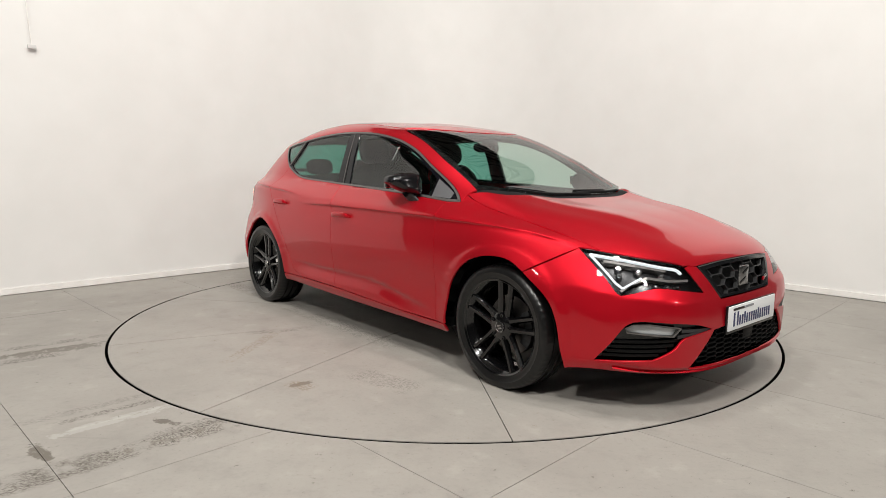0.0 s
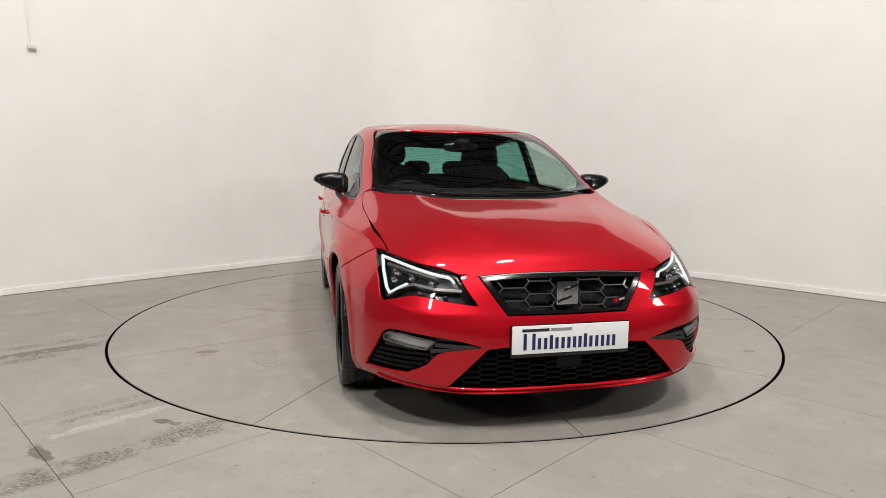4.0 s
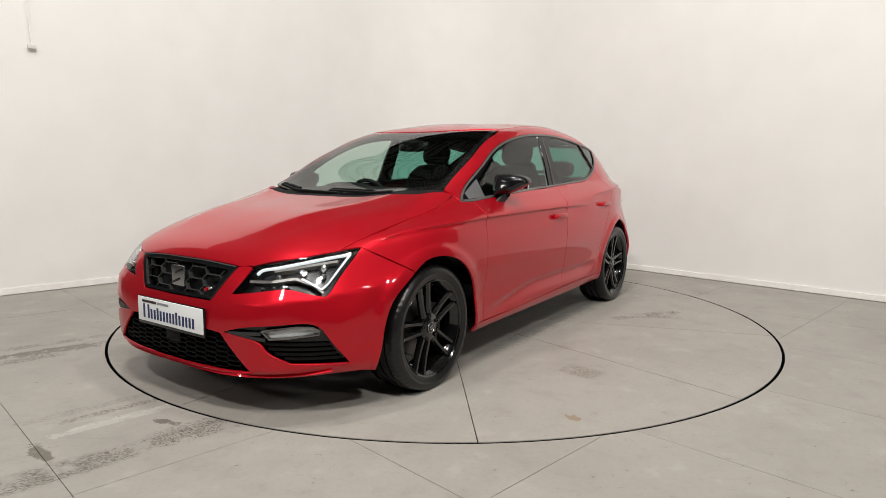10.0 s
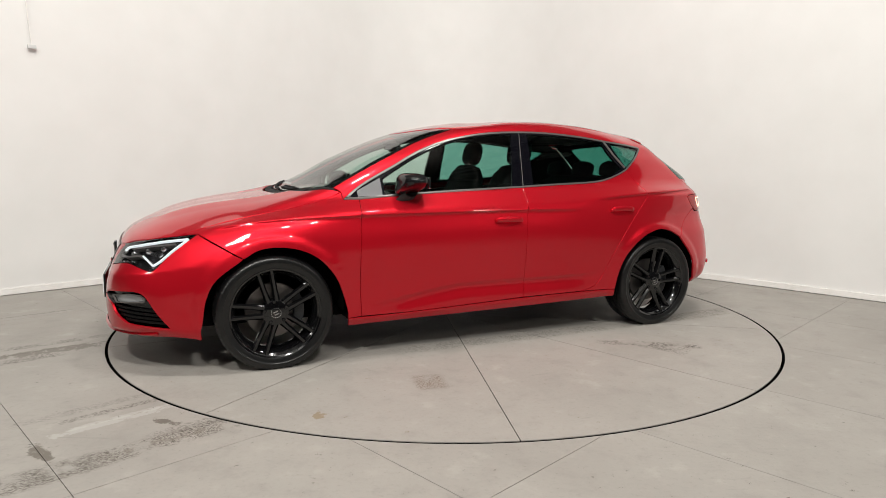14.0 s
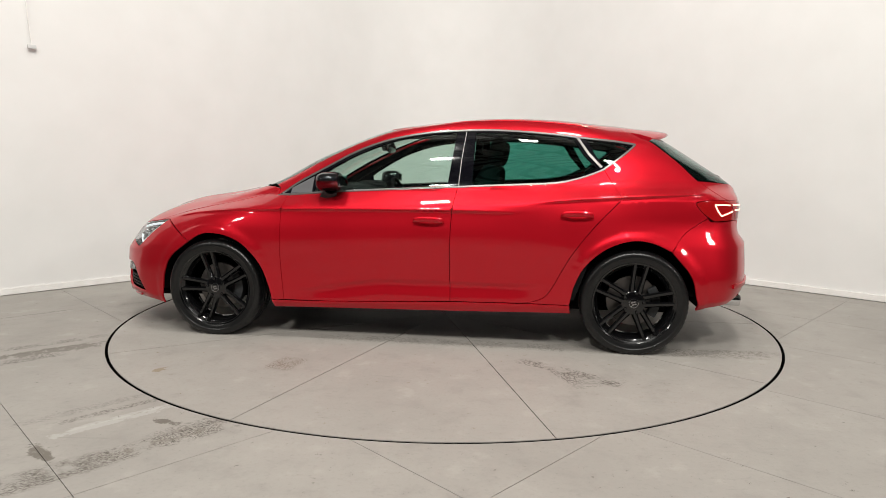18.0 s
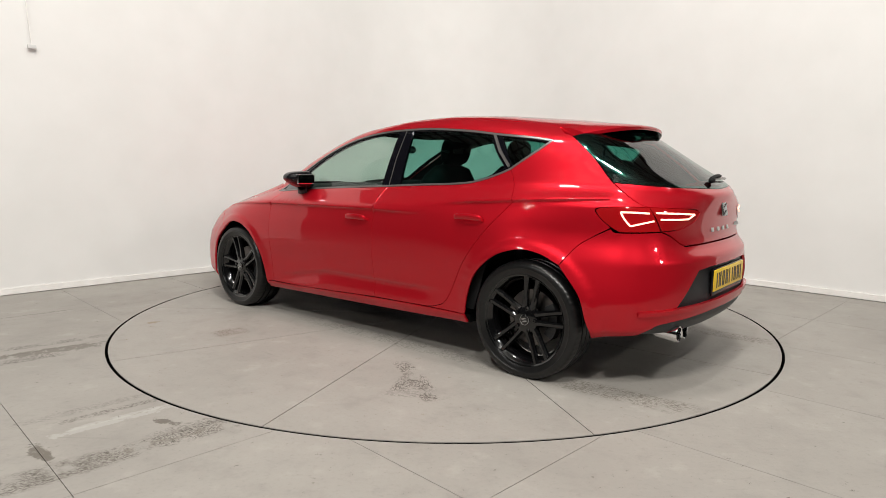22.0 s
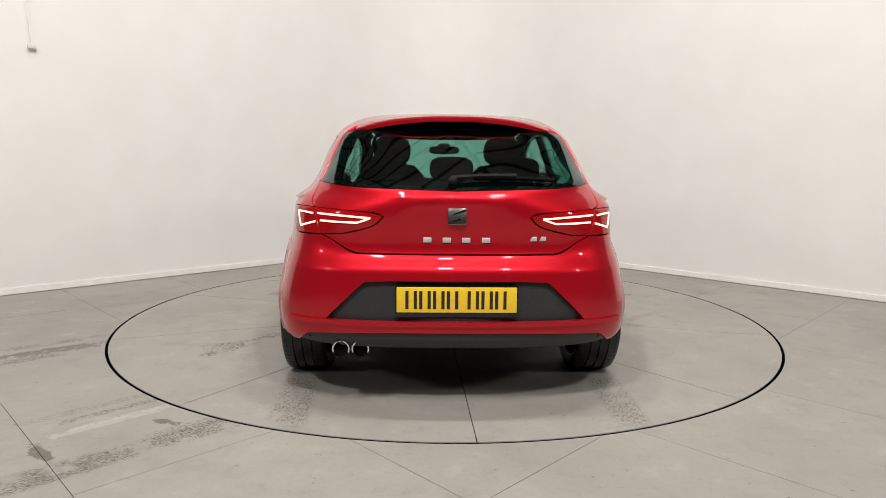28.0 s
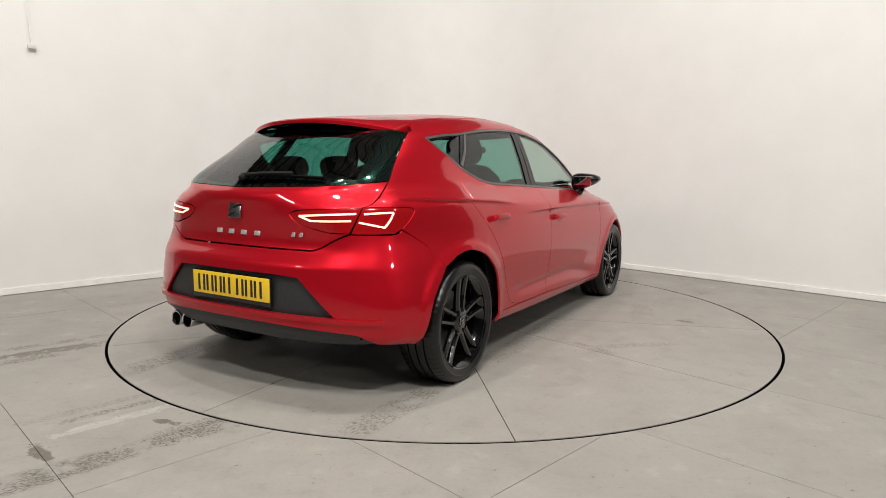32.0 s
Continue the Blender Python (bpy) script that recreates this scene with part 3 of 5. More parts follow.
def pressed(skin):
    """The folds of the flank, the scoop low on the doors, and the lips of the wheel arches."""
    x, y, z = skin[..., 0], skin[..., 1], skin[..., 2]
    line = 0.315 + 0.088 * ramp(x, 0.95, 0.2)
    under = (line - z) / 0.11
    scoop = 0.013 * ramp(under, 0.0, 0.10) * (1 - ramp(under, 0.15, 1.0)) * ramp(x, 0.93, 0.60) * ramp(x, -0.78, -0.5)
    lip = 0
    for wheel_x in (1.386, -1.25):
        r = np.hypot(x - wheel_x, z - 0.312)
        lip = lip + 0.009 * ramp(r, 0.416, 0.403) * (y > 0.7)
    flank = (np.abs(y) > 0.75) & (z < 0.75)
    fold = 0.30 + 0.22 * np.clip((1.95 - x) / 0.9, 0, 1)
    across_fold = np.abs(y) - fold
    ridge = 0.011 * np.clip(1 - np.where(across_fold < 0, -across_fold / 0.20, across_fold / 0.10), 0, 1) ** 1.2
    ridge = ridge * ramp(x, 1.02, 1.22) * ramp(x, 2.02, 1.85) * (z > 0.7)
    crease = 0
    for path, tall, fade in ((SHOULDER, 0.0095, ramp(x, -0.62, -0.25) * ramp(x, 1.74, 1.6)), (HAUNCH, 0.015, ramp(x, -0.60, -0.95) * ramp(x, -1.72, -1.6))):
        t = z - height_on(path, x)
        over = np.exp(-np.clip(t, 0, 1) / 0.035)
        below = 1 - 1.7 * ramp(t, 0.0, -0.014)
        below = below * (1 - ramp(t, -0.014, -0.13))
        crease = crease + tall * fade * np.where(t >= 0, over, below) * (np.abs(t) < 0.15) * (np.abs(y) > 0.5)
    out = skin.copy()
    out[..., 2] = z + ridge
    out[..., 1] = y + np.where(flank, lip - scoop, 0) + crease
    return out


SKIN = pressed(SKIN)


def skin_mesh():
    """The left half and its mirror image as one grid mesh."""
    rows, cols = SKIN.shape[:2]
    grid = np.concatenate([SKIN, SKIN[:, -2:0:-1] * np.array((1, -1, 1))], axis=1)
    total = grid.shape[1]
    faces = []
    for r in range(rows - 1):
        for c in range(total):
            c2 = (c + 1) % total
            faces.append((r * total + c, r * total + c2, (r + 1) * total + c2, (r + 1) * total + c))
    me = bpy.data.meshes.new("skin")
    me.from_pydata(grid.reshape(-1, 3).tolist(), [], faces)
    me.polygons.foreach_set("use_smooth", [True] * len(me.polygons))
    me.update()
    return me


car = new("car")
tagged(car, "red metallic five-door hatchback with black alloy wheels on the turntable", "car")

# ---- panels: outlines laid on the skin ----
from mathutils.bvhtree import BVHTree
from mathutils.interpolate import poly_3d_calc

skin_data = skin_mesh()
SK_V = [v.co.copy() for v in skin_data.vertices]
SK_N = [v.normal.copy() for v in skin_data.vertices]
SK_F = [tuple(p.vertices) for p in skin_data.polygons]
SK_TREE = BVHTree.FromPolygons(SK_V, SK_F)
if SK_N[len(SK_N) // 2].dot(SK_V[len(SK_V) // 2] - Vector((0, 0, 0.6))) < 0:
    SK_N = [-n for n in SK_N]
bpy.data.meshes.remove(skin_data)
ARC = math.pi / 180 * 1.2


def on_skin(view, u, v):
    """The skin's place and normal at (u, v). Views: S from the side (x, z), T from above (x, y),
    F and R round the nose and the tail (degrees from straight ahead or astern, z)."""
    if view == "S":
        start, way = Vector((u, 2.5, v)), Vector((0, -1, 0))
    elif view == "T":
        start, way = Vector((u, v, 3.0)), Vector((0, 0, -1))
    else:
        a, sign, x0 = radians(u), (1 if view == "F" else -1), (0.9 if view == "F" else -0.8)
        out = Vector((sign * math.cos(a), math.sin(a), 0))
        start, way = Vector((x0, 0, v)) + out * 3, -out
    place, normal, index, _ = SK_TREE.ray_cast(start, way)
    if view in "FR":
        # under the skin's lower edge: climb until the near side is met
        for _ in range(40):
            if place is not None and (place - start).length < 3.0:
                break
            start = start + Vector((0, 0, 0.003))
            place, normal, index, _ = SK_TREE.ray_cast(start, way)
    if place is None:
        place, normal, index, _ = SK_TREE.find_nearest(start + way * (start - Vector((start.x * 0.6, 0, start.z))).length * 0.6)
        near = SK_TREE.find_nearest(start + way * 1.6)
        place, normal, index = near[0], near[1], near[2]
    f = SK_F[index]
    w = poly_3d_calc([SK_V[i] for i in f], place)
    n = Vector((0, 0, 0))
    for k, i in zip(w, f):
        n += SK_N[i] * k
    return place, n.normalized()


def to_view(p, view):
    if view == "S":
        return (p.x, p.z)
    if view == "T":
        return (p.x, p.y)
    if view == "F":
        return (math.degrees(math.atan2(p.y, p.x - 0.9)), p.z)
    return (math.degrees(math.atan2(p.y, -(p.x + 0.8))), p.z)


def turned(pts, a, b):
    """Points given in view a, in view b."""
    return [to_view(on_skin(a, *p)[0], b) for p in pts]


def curve(pts, n=6):
    """A smooth line through points."""
    if len(pts) < 3:
        (x0, y0), (x1, y1) = pts[0], pts[-1]
        return [(x0 + (x1 - x0) * k / n, y0 + (y1 - y0) * k / n) for k in range(n + 1)]
    p = np.array(pts, float)
    p = np.concatenate([[2 * p[0] - p[1]], p, [2 * p[-1] - p[-2]]])
    out = []
    for i in range(1, len(p) - 2):
        for k in range(n):
            t = k / n
            out.append(tuple(0.5 * (2 * p[i] + (p[i + 1] - p[i - 1]) * t + (2 * p[i - 1] - 5 * p[i] + 4 * p[i + 1] - p[i + 2]) * t * t
                                    + (3 * p[i] - p[i - 1] - 3 * p[i + 1] + p[i + 2]) * t ** 3)))
    out.append(tuple(p[-2]))
    return out


def loop(*segments):
    """A closed outline from smooth lines that meet in corners."""
    out = []
    for s in segments:
        for q in curve(s):
            if not out or math.hypot(q[0] - out[-1][0], q[1] - out[-1][1]) > 1e-4:
                out.append(q)
    if math.hypot(out[0][0] - out[-1][0], out[0][1] - out[-1][1]) < 1e-3:
        out.pop()
    return out


def both(half):
    """An outline from a half that starts and ends on the middle line (u = 0 in F and R)."""
    other = [(-u, v) for u, v in half if abs(u) > 1e-6]
    return half + other[::-1]


def both_top(half):
    other = [(u, -v) for u, v in half if abs(v) > 1e-6]
    return half + other[::-1]


def inside(poly, pts):
    p = np.asarray(poly)
    q = np.asarray(pts)
    res = np.zeros(len(q), bool)
    for a, b in zip(p, np.roll(p, -1, 0)):
        hit = ((a[1] > q[:, 1]) != (b[1] > q[:, 1]))
        with np.errstate(divide="ignore", invalid="ignore"):
            xs = (b[0] - a[0]) * (q[:, 1] - a[1]) / (b[1] - a[1]) + a[0]
        res ^= hit & (q[:, 0] < xs)
    return res


def inset(poly, d):
    """The outline moved inwards by d (outwards where negative)."""
    p = np.asarray(poly, float)
    area = 0.5 * np.sum(p[:, 0] * np.roll(p[:, 1], -1) - np.roll(p[:, 0], -1) * p[:, 1])
    a, b = p - np.roll(p, 1, 0), np.roll(p, -1, 0) - p
    a /= np.linalg.norm(a, axis=1)[:, None] + 1e-9
    b /= np.linalg.norm(b, axis=1)[:, None] + 1e-9
    na, nb = np.stack([-a[:, 1], a[:, 0]], 1), np.stack([-b[:, 1], b[:, 0]], 1)
    m = na + nb
    m /= np.maximum(np.sum(m * na, 1), 0.5)[:, None] * np.linalg.norm(m, axis=1)[:, None] ** 0 + 1e-9
    return [tuple(q) for q in p + m * d * (1 if area > 0 else -1)]


def resample(poly, step):
    out = []
    for a, b in zip(poly, poly[1:] + poly[:1]):
        n = max(1, int(math.hypot(b[0] - a[0], b[1] - a[1]) / step))
        out += [(a[0] + (b[0] - a[0]) * k / n, a[1] + (b[1] - a[1]) * k / n) for k in range(n)]
    return out


def crease_points():
    """Rows of points along the pressed lines, seen from the side, so that panels bend sharply there."""
    out = []
    for path, offsets in ((SHOULDER, (0.010, 0.001, -0.006, -0.014, -0.024)), (HAUNCH, (0.010, 0.001, -0.006, -0.014, -0.024))):
        xs = np.arange(min(p[0] for p in path), max(p[0] for p in path), 0.013)
        out += [(x, z + d) for d in offsets for x, z in zip(xs, height_on(path, xs))]
    for wheel_x in (1.386, -1.25):
        out += [(wheel_x + r * math.cos(w), 0.312 + r * math.sin(w)) for r in (0.398, 0.404, 0.411, 0.418) for w in np.arange(-0.2, math.pi + 0.2, 0.03)]
    for hu, hv in HANDLES:
        out += [(hu + 0.09 * r * math.cos(w), hv + 0.038 * r * math.sin(w)) for r in (0.25, 0.5, 0.7, 0.85, 0.95, 1.03) for w in np.arange(0, 6.28, 0.22)]
    xs = np.arange(-0.75, 0.9, 0.013)
    low = 0.315 + 0.088 * ramp(xs, 0.95, 0.2)
    return np.array(out + [(x, z + d) for d in (0.004, -0.003, -0.012) for x, z in zip(xs, low)])


CREASED = crease_points()


def patch(view, outline, holes=(), gap=0.002, step=0.018, depth=0.014, lift=0.0, dish=None):
    """Vertices, normals and faces of a panel with turned-in edges."""
    k = ARC if view in "FR" else 1.0
    loops = [resample(inset([(u * k, v) for u, v in outline], gap), step)]
    loops += [resample(inset([(u * k, v) for u, v in h], -gap), step) for h in holes]
    pts, edges = [], []
    for lp in loops:
        base = len(pts)
        pts += lp
        edges += [(base + i, base + (i + 1) % len(lp)) for i in range(len(lp))]
    lo, hi = np.min(loops[0], axis=0), np.max(loops[0], axis=0)
    gx, gy = np.meshgrid(np.arange(lo[0] + step * 0.37, hi[0], step), np.arange(lo[1] + step * 0.41, hi[1], step))
    grid = np.stack([gx.ravel(), gy.ravel()], 1)
    keep = inside(inset(loops[0], step * 0.4), grid)
    for h in loops[1:]:
        keep &= ~inside(inset(h, -step * 0.4), grid)
    grid = grid[keep]
    if view == "S" and step < 0.03:
        row = CREASED[inside(inset(loops[0], 0.005), CREASED)]
        for h in loops[1:]:
            row = row[~inside(inset(h, -0.005), row)]
        if len(row):
            near = np.array([np.min(np.abs(row[:, 0] - p[0]) + np.abs(row[:, 1] - p[1])) for p in grid]) if len(grid) else np.zeros(0)
            grid = np.concatenate([grid[near > 0.012], row])
    pts += [tuple(p) for p in grid]
    vs, _, fs, _, _, _ = delaunay_2d_cdt([Vector(p) for p in pts], edges, [], 0, 1e-6)
    flat = np.array([tuple(v) for v in vs])
    tri = np.array([f[:3] for f in fs if len(f) == 3])
    mid = flat[tri].mean(axis=1)
    ok = inside(loops[0], mid)
    for h in loops[1:]:
        ok &= ~inside(h, mid)
    tri = tri[ok]
    verts, norms = [], []
    for u, v in flat:
        p, n = on_skin(view, u / k, v)
        off = lift + (dish(u / k, v) if dish else 0.0)
        verts.append(p + n * off)
        norms.append(n)
    faces = []
    for f in tri:
        a, b, c = (int(i) for i in f)
        cross = (verts[b] - verts[a]).cross(verts[c] - verts[a])
        faces.append((a, b, c) if cross.dot(norms[a]) > 0 else (a, c, b))
    count = {}
    for f in faces:
        for a, b in zip(f, f[1:] + f[:1]):
            count[(a, b)] = 1
    for a, b in [e for e in count if (e[1], e[0]) not in count]:
        side = (verts[b] - verts[a]).cross(norms[a])
        if side.length < 1e-9:
            continue
        side.normalize()
        base = len(verts)
        tip_a, tip_b = (norms[a] + side).normalized(), (norms[b] + side).normalized()
        verts += [verts[a].copy(), verts[b].copy(), verts[b] - norms[b] * depth, verts[a] - norms[a] * depth]
        norms += [tip_a, tip_b, side, side]
        faces.append((base + 1, base, base + 3, base + 2))
    return verts, norms, faces


def put(name, data, material, parent, label="", flip=False):
    verts, norms, faces = data
    if flip:
        verts = [Vector((v.x, -v.y, v.z)) for v in verts]
        norms = [Vector((n.x, -n.y, n.z)) for n in norms]
        faces = [f[::-1] for f in faces]
    me = bpy.data.meshes.new(name)
    me.from_pydata([tuple(v) for v in verts], [], faces)
    me.polygons.foreach_set("use_smooth", [True] * len(faces))
    me.materials.append(material)
    me.update()
    me.normals_split_custom_set_from_vertices([tuple(n) for n in norms])
    ob = new(name, me)
    ob.parent = parent
    if label:
        ob["label"] = label
    return ob


def pair(name, data, material, parents, label=""):
    """A panel on the left and its mirror image on the right."""
    ps = parents if isinstance(parents, tuple) else (parents, parents)
    return put(name, data, material, ps[0], label), put(name, data, material, ps[1], label, True)


# shut lines, side view
DOOR_FRONT = [(.895, .912), (.913, .827), (.922, .631), (.922, .42), (.912, .253)]
PILLAR = [(-.155, .283), (-.152, .61), (-.163, .84), (-.184, .974)]
BELT_F = [(-.184, .974), (-.052, .968), (.294, .952), (.642, .932), (.895, .912)]
BELT_R = [(-1.061, 1.09), (-.996, 1.062), (-.888, 1.027), (-.747, 1.003), (-.399, .986), (-.184, .974)]
DOOR_REAR = [(-.58, .288), (-.666, .304), (-.749, .358), (-.873, .585), (-1.002, .757), (-1.12, .883), (-1.158, .923)]
DOOR_REAR_UP = [(-1.158, .923), (-1.128, .977), (-1.061, 1.09)]
DLO_BACK = [(-1.061, 1.09), (-1.186, 1.183), (-1.245, 1.235), (-1.25, 1.25), (-1.212, 1.258)]
DLO_TOP = [(-1.212, 1.258), (-1.118, 1.271), (-.934, 1.289), (-.756, 1.311), (-.578, 1.326), (-.402, 1.335), (-.225, 1.334), (-.047, 1.325),
           (.131, 1.303), (.312, 1.263), (.49, 1.197), (.664, 1.105), (.858, 1.0), (.981, .912)]
ARCH_F = [(.992, .249), (1.0, .31), (1.055, .47), (1.15, .59), (1.26, .65), (1.38, .668), (1.47, .655), (1.547, .612)]
ARCH_F_DOWN = [(1.547, .612), (1.68, .51), (1.735, .41), (1.758, .28), (1.765, .185)]
ARCH_R = [(-1.45, .622), (-1.34, .67), (-1.22, .682), (-1.08, .635), (-.96, .53), (-.90, .41), (-.872, .285)]
ARCH_R_DOWN = [(-1.45, .622), (-1.56, .49), (-1.60, .36), (-1.61, .268)]
# views from above, ahead and astern
WS_EDGE = [(1.02, .672), (.73, .637), (.45, .59), (.2, .535)]
ROOF_FRONT = [(.2, .535), (.31, .4), (.37, .2), (.385, 0)]
DITCH = [(.2, .535), (-.2, .55), (-.6, .55), (-1.0, .525), (-1.22, .485)]
HOOD_EDGE = [turned([(35.8, .728)], "F", "T")[0], (1.70, .70), (1.47, .725), (1.2, .735), (1.03, .72), (.985, .712)]
LAMP_TOP = [(18.6, .668), (20.7, .674), (27.8, .702), (34.0, .722), (35.8, .728)]
LAMP_TOP_OUT = [(35.8, .728), (38.5, .735), (40.5, .738)]
GATE_SIDE = [(48.5, 1.285), (45.6, 1.262), (40.9, 1.144), (38.25, 1.03), (34.8, .94), (32.3, .916)]



def handle_bowl(u, v):
    """Depth of the finger bowls behind the door handles."""
    out = 0.0
    for hu, hv in HANDLES:
        r = math.hypot((u - hu) / 0.082, (v - hv) / 0.034)
        out -= 0.020 * max(0.0, 1 - r ** 3)
    return out


front_doors = pair("front_door", patch("S", loop(DOOR_FRONT, [(.912, .253), (.634, .253), (.286, .265), (-.155, .283)], PILLAR, BELT_F), dish=handle_bowl), M_PAINT, car, "red front door")
rear_doors = pair("rear_door", patch("S", loop(PILLAR[::-1], [(-.155, .283), (-.407, .286), (-.58, .288)], DOOR_REAR, DOOR_REAR_UP, BELT_R), dish=handle_bowl), M_PAINT, car, "red rear door")
pair("sill", patch("S", loop([(.992, .247), (.634, .25), (-.155, .279), (-.615, .284), (-.872, .283)], [(-.872, .283), (-.882, .232)],
                           [(-.882, .232), (.113, .212), (.985, .198)], [(.985, .198), (.992, .247)])), M_PAINT, car, "red side skirt")
pair("front_wing", patch("S", loop(turned(HOOD_EDGE, "T", "S"), [turned([HOOD_EDGE[-1]], "T", "S")[0], (.981, .912)], [(.981, .912), (.895, .912)],
                                 DOOR_FRONT, [(.912, .253), (.992, .249)], ARCH_F, [(1.547, .612), turned([(40.5, .738)], "F", "S")[0]],
                                 turned(LAMP_TOP_OUT[::-1], "F", "S"))), M_PAINT, car, "red front wing")
ws_side, ditch_side, gate_side = turned(WS_EDGE, "T", "S"), turned(DITCH, "T", "S"), turned(GATE_SIDE, "R", "S")
lamp_side = turned([(32.3, .916), (38, .918), (42.6, .914), (44.3, .9), (43.2, .86), (41, .815)], "R", "S")
pair("side_frame", patch("S", loop(ws_side, ditch_side, [ditch_side[-1], gate_side[0]], gate_side, lamp_side,
                                 [lamp_side[-1], *turned([(45, .765), (48.6, .715)], "R", "S"), (-1.45, .622)], ARCH_R, [(-.872, .285), (-.58, .288)],
                                 DOOR_REAR, DOOR_REAR_UP, DLO_BACK, DLO_TOP, [(.981, .912), turned([HOOD_EDGE[-1]], "T", "S")[0], ws_side[0]])), M_PAINT, car,
     "red rear wing, roof rail and windscreen pillar")

HOOD = loop(turned([(0, .674), (8.4, .672), (16.4, .662), (18.6, .668)], "F", "T"), turned(LAMP_TOP, "F", "T"), HOOD_EDGE,
            [(.985, .712), (1.07, .66), (1.163, .59), (1.25, .42), (1.292, .2), (1.302, 0)])
HOOD = [(u, max(v, 0.0)) for u, v in HOOD]


put("bonnet", patch("T", both_top(HOOD)), M_PAINT, car, "red bonnet with two folds")
put("roof", patch("T", both_top(loop(ROOF_FRONT[::-1], DITCH, [(-1.22, .485), (-1.31, .3), (-1.35, 0)]))), M_PAINT, car, "red roof")
WS = loop([(1.225, 0), (1.205, .3), (1.13, .52), (1.02, .672)], WS_EDGE, ROOF_FRONT)
put("windscreen", patch("T", both_top(WS), gap=0.003, depth=0.004, lift=-0.003), M_GLASS, car, "tinted windscreen").visible_shadow = False
put("screen_border", patch("T", both_top(WS), [both_top([(u * 0.955 + 0.02, v * 0.945) for u, v in WS])], gap=0.001, depth=0.002, lift=-0.007), M_BLACK, car, "black edge of the windscreen")

GATE_LOW = [(29.8, .801), (27.1, .778), (22.4, .728), (17.7, .722), (0, .723)]
GLASS_LOW = [(38.0, 1.03), (24, 1.01), (14.7, 1.004), (0, .996)]
put("tailgate", patch("R", both(loop(GLASS_LOW[::-1], [(38.15, 1.03), (34.75, .94), (32.3, .916)], [(32.3, .916), (18.8, .902), (16.3, .888), (15.9, .878), (18.3, .838), (24.8, .803), (29.8, .801)], GATE_LOW))),
    M_PAINT, car, "red tailgate")
RW = loop([(0, 1.315), (21.6, 1.303), (40, 1.29), (46.5, 1.272)], [(46.5, 1.272), (45.2, 1.255), (40.7, 1.144), (38.0, 1.03)], GLASS_LOW)
put("rear_window", patch("R", both(RW), gap=0.003, depth=0.004, lift=-0.002), M_PRIVACY, car, "dark tinted rear window")
put("rear_window_border", patch("R", both(RW), [both([(u * 0.80, v * 0.88 + 0.137) for u, v in RW])], gap=0.001, depth=0.002, lift=-0.006), M_BLACK, car, "black edge of the rear window")

# bumpers
arch_front, arch_rear = turned(ARCH_F_DOWN, "S", "F"), turned(ARCH_R_DOWN, "S", "R")
FOG = loop([(15.3, .389), (21, .424), (29.3, .442), (32, .438)], [(32, .438), (33.5, .415), (35.5, .345), (38.3, .256)], [(38.3, .256), (28.4, .272)],
           [(28.4, .272), (24.8, .316), (22.2, .368), (15.3, .389)])
INTAKE = both(loop([(0, .392), (8, .39), (14.5, .381)], [(14.5, .381), (21.2, .224)], [(21.2, .224), (12, .219), (0, .216)]))
LAMP_F = loop(LAMP_TOP + LAMP_TOP_OUT[1:], [(40.5, .738), (38.7, .69), (36.4, .625), (34.8, .566), (33.9, .551)], [(33.9, .551), (31.7, .563), (28, .584), (25.2, .582), (21.3, .568), (16.3, .551)],
              [(16.3, .551), (18.4, .612), (19.9, .66), (20.7, .674)])
put("front_bumper", patch("F", both(loop([(0, .51), (11.2, .512)], [(11.2, .512), (13.7, .587), (16.4, .662)], [(16.4, .662), (18.6, .668)], [(18.6, .668), (19.6, .66), (18.4, .612), (16.3, .551)],
                                         [(16.3, .551), (21.3, .568), (25.2, .582), (28, .584), (31.7, .563), (33.9, .551)], [(33.9, .551), (34.8, .566), (36.4, .625), (38.7, .69), (40.5, .738)],
                                         [(40.5, .738), turned([(1.547, .612)], "S", "F")[0]], arch_front,
                                         [arch_front[-1], (38, .205), (27, .19), (12, .178), (0, .177)])), [FOG, [(-u, v) for u, v in FOG], INTAKE]), M_PAINT, car, "red front bumper")
INSERT = both(loop([(0, .61), (12, .608), (18.1, .601)], [(18.1, .601), (19.4, .588), (26.3, .44), (27, .42)], [(27, .42), (14, .428), (0, .431)]))
put("rear_bumper", patch("R", both(loop([(0, .719), (17.7, .718), (22.4, .724), (27.1, .774), (29.8, .797)], [(29.8, .797), (39.4, .793), (41, .811)],
                                        [(41, .811), (45, .765), (48.6, .715), arch_rear[0]], arch_rear, [arch_rear[-1], (42, .285), (35.5, .30)], [(35.5, .30), (33, .33), (29.5, .356), (14, .378), (0, .383)])), [INSERT]),
    M_PAINT, car, "red rear bumper")
put("diffuser", patch("R", both(loop([(0, .380), (14, .375), (29.5, .353), (33, .327), (35.5, .297)], [(35.5, .297), (30, .291), (15, .294), (0, .296)])), lift=-0.012, depth=0.03), M_GREY, car, "dark grey plastic diffuser")
put("number_plate_panel", patch("R", INSERT, gap=-0.006, lift=-0.022, depth=0.01), M_GREY, car, "dark grey plastic panel behind the number plate")


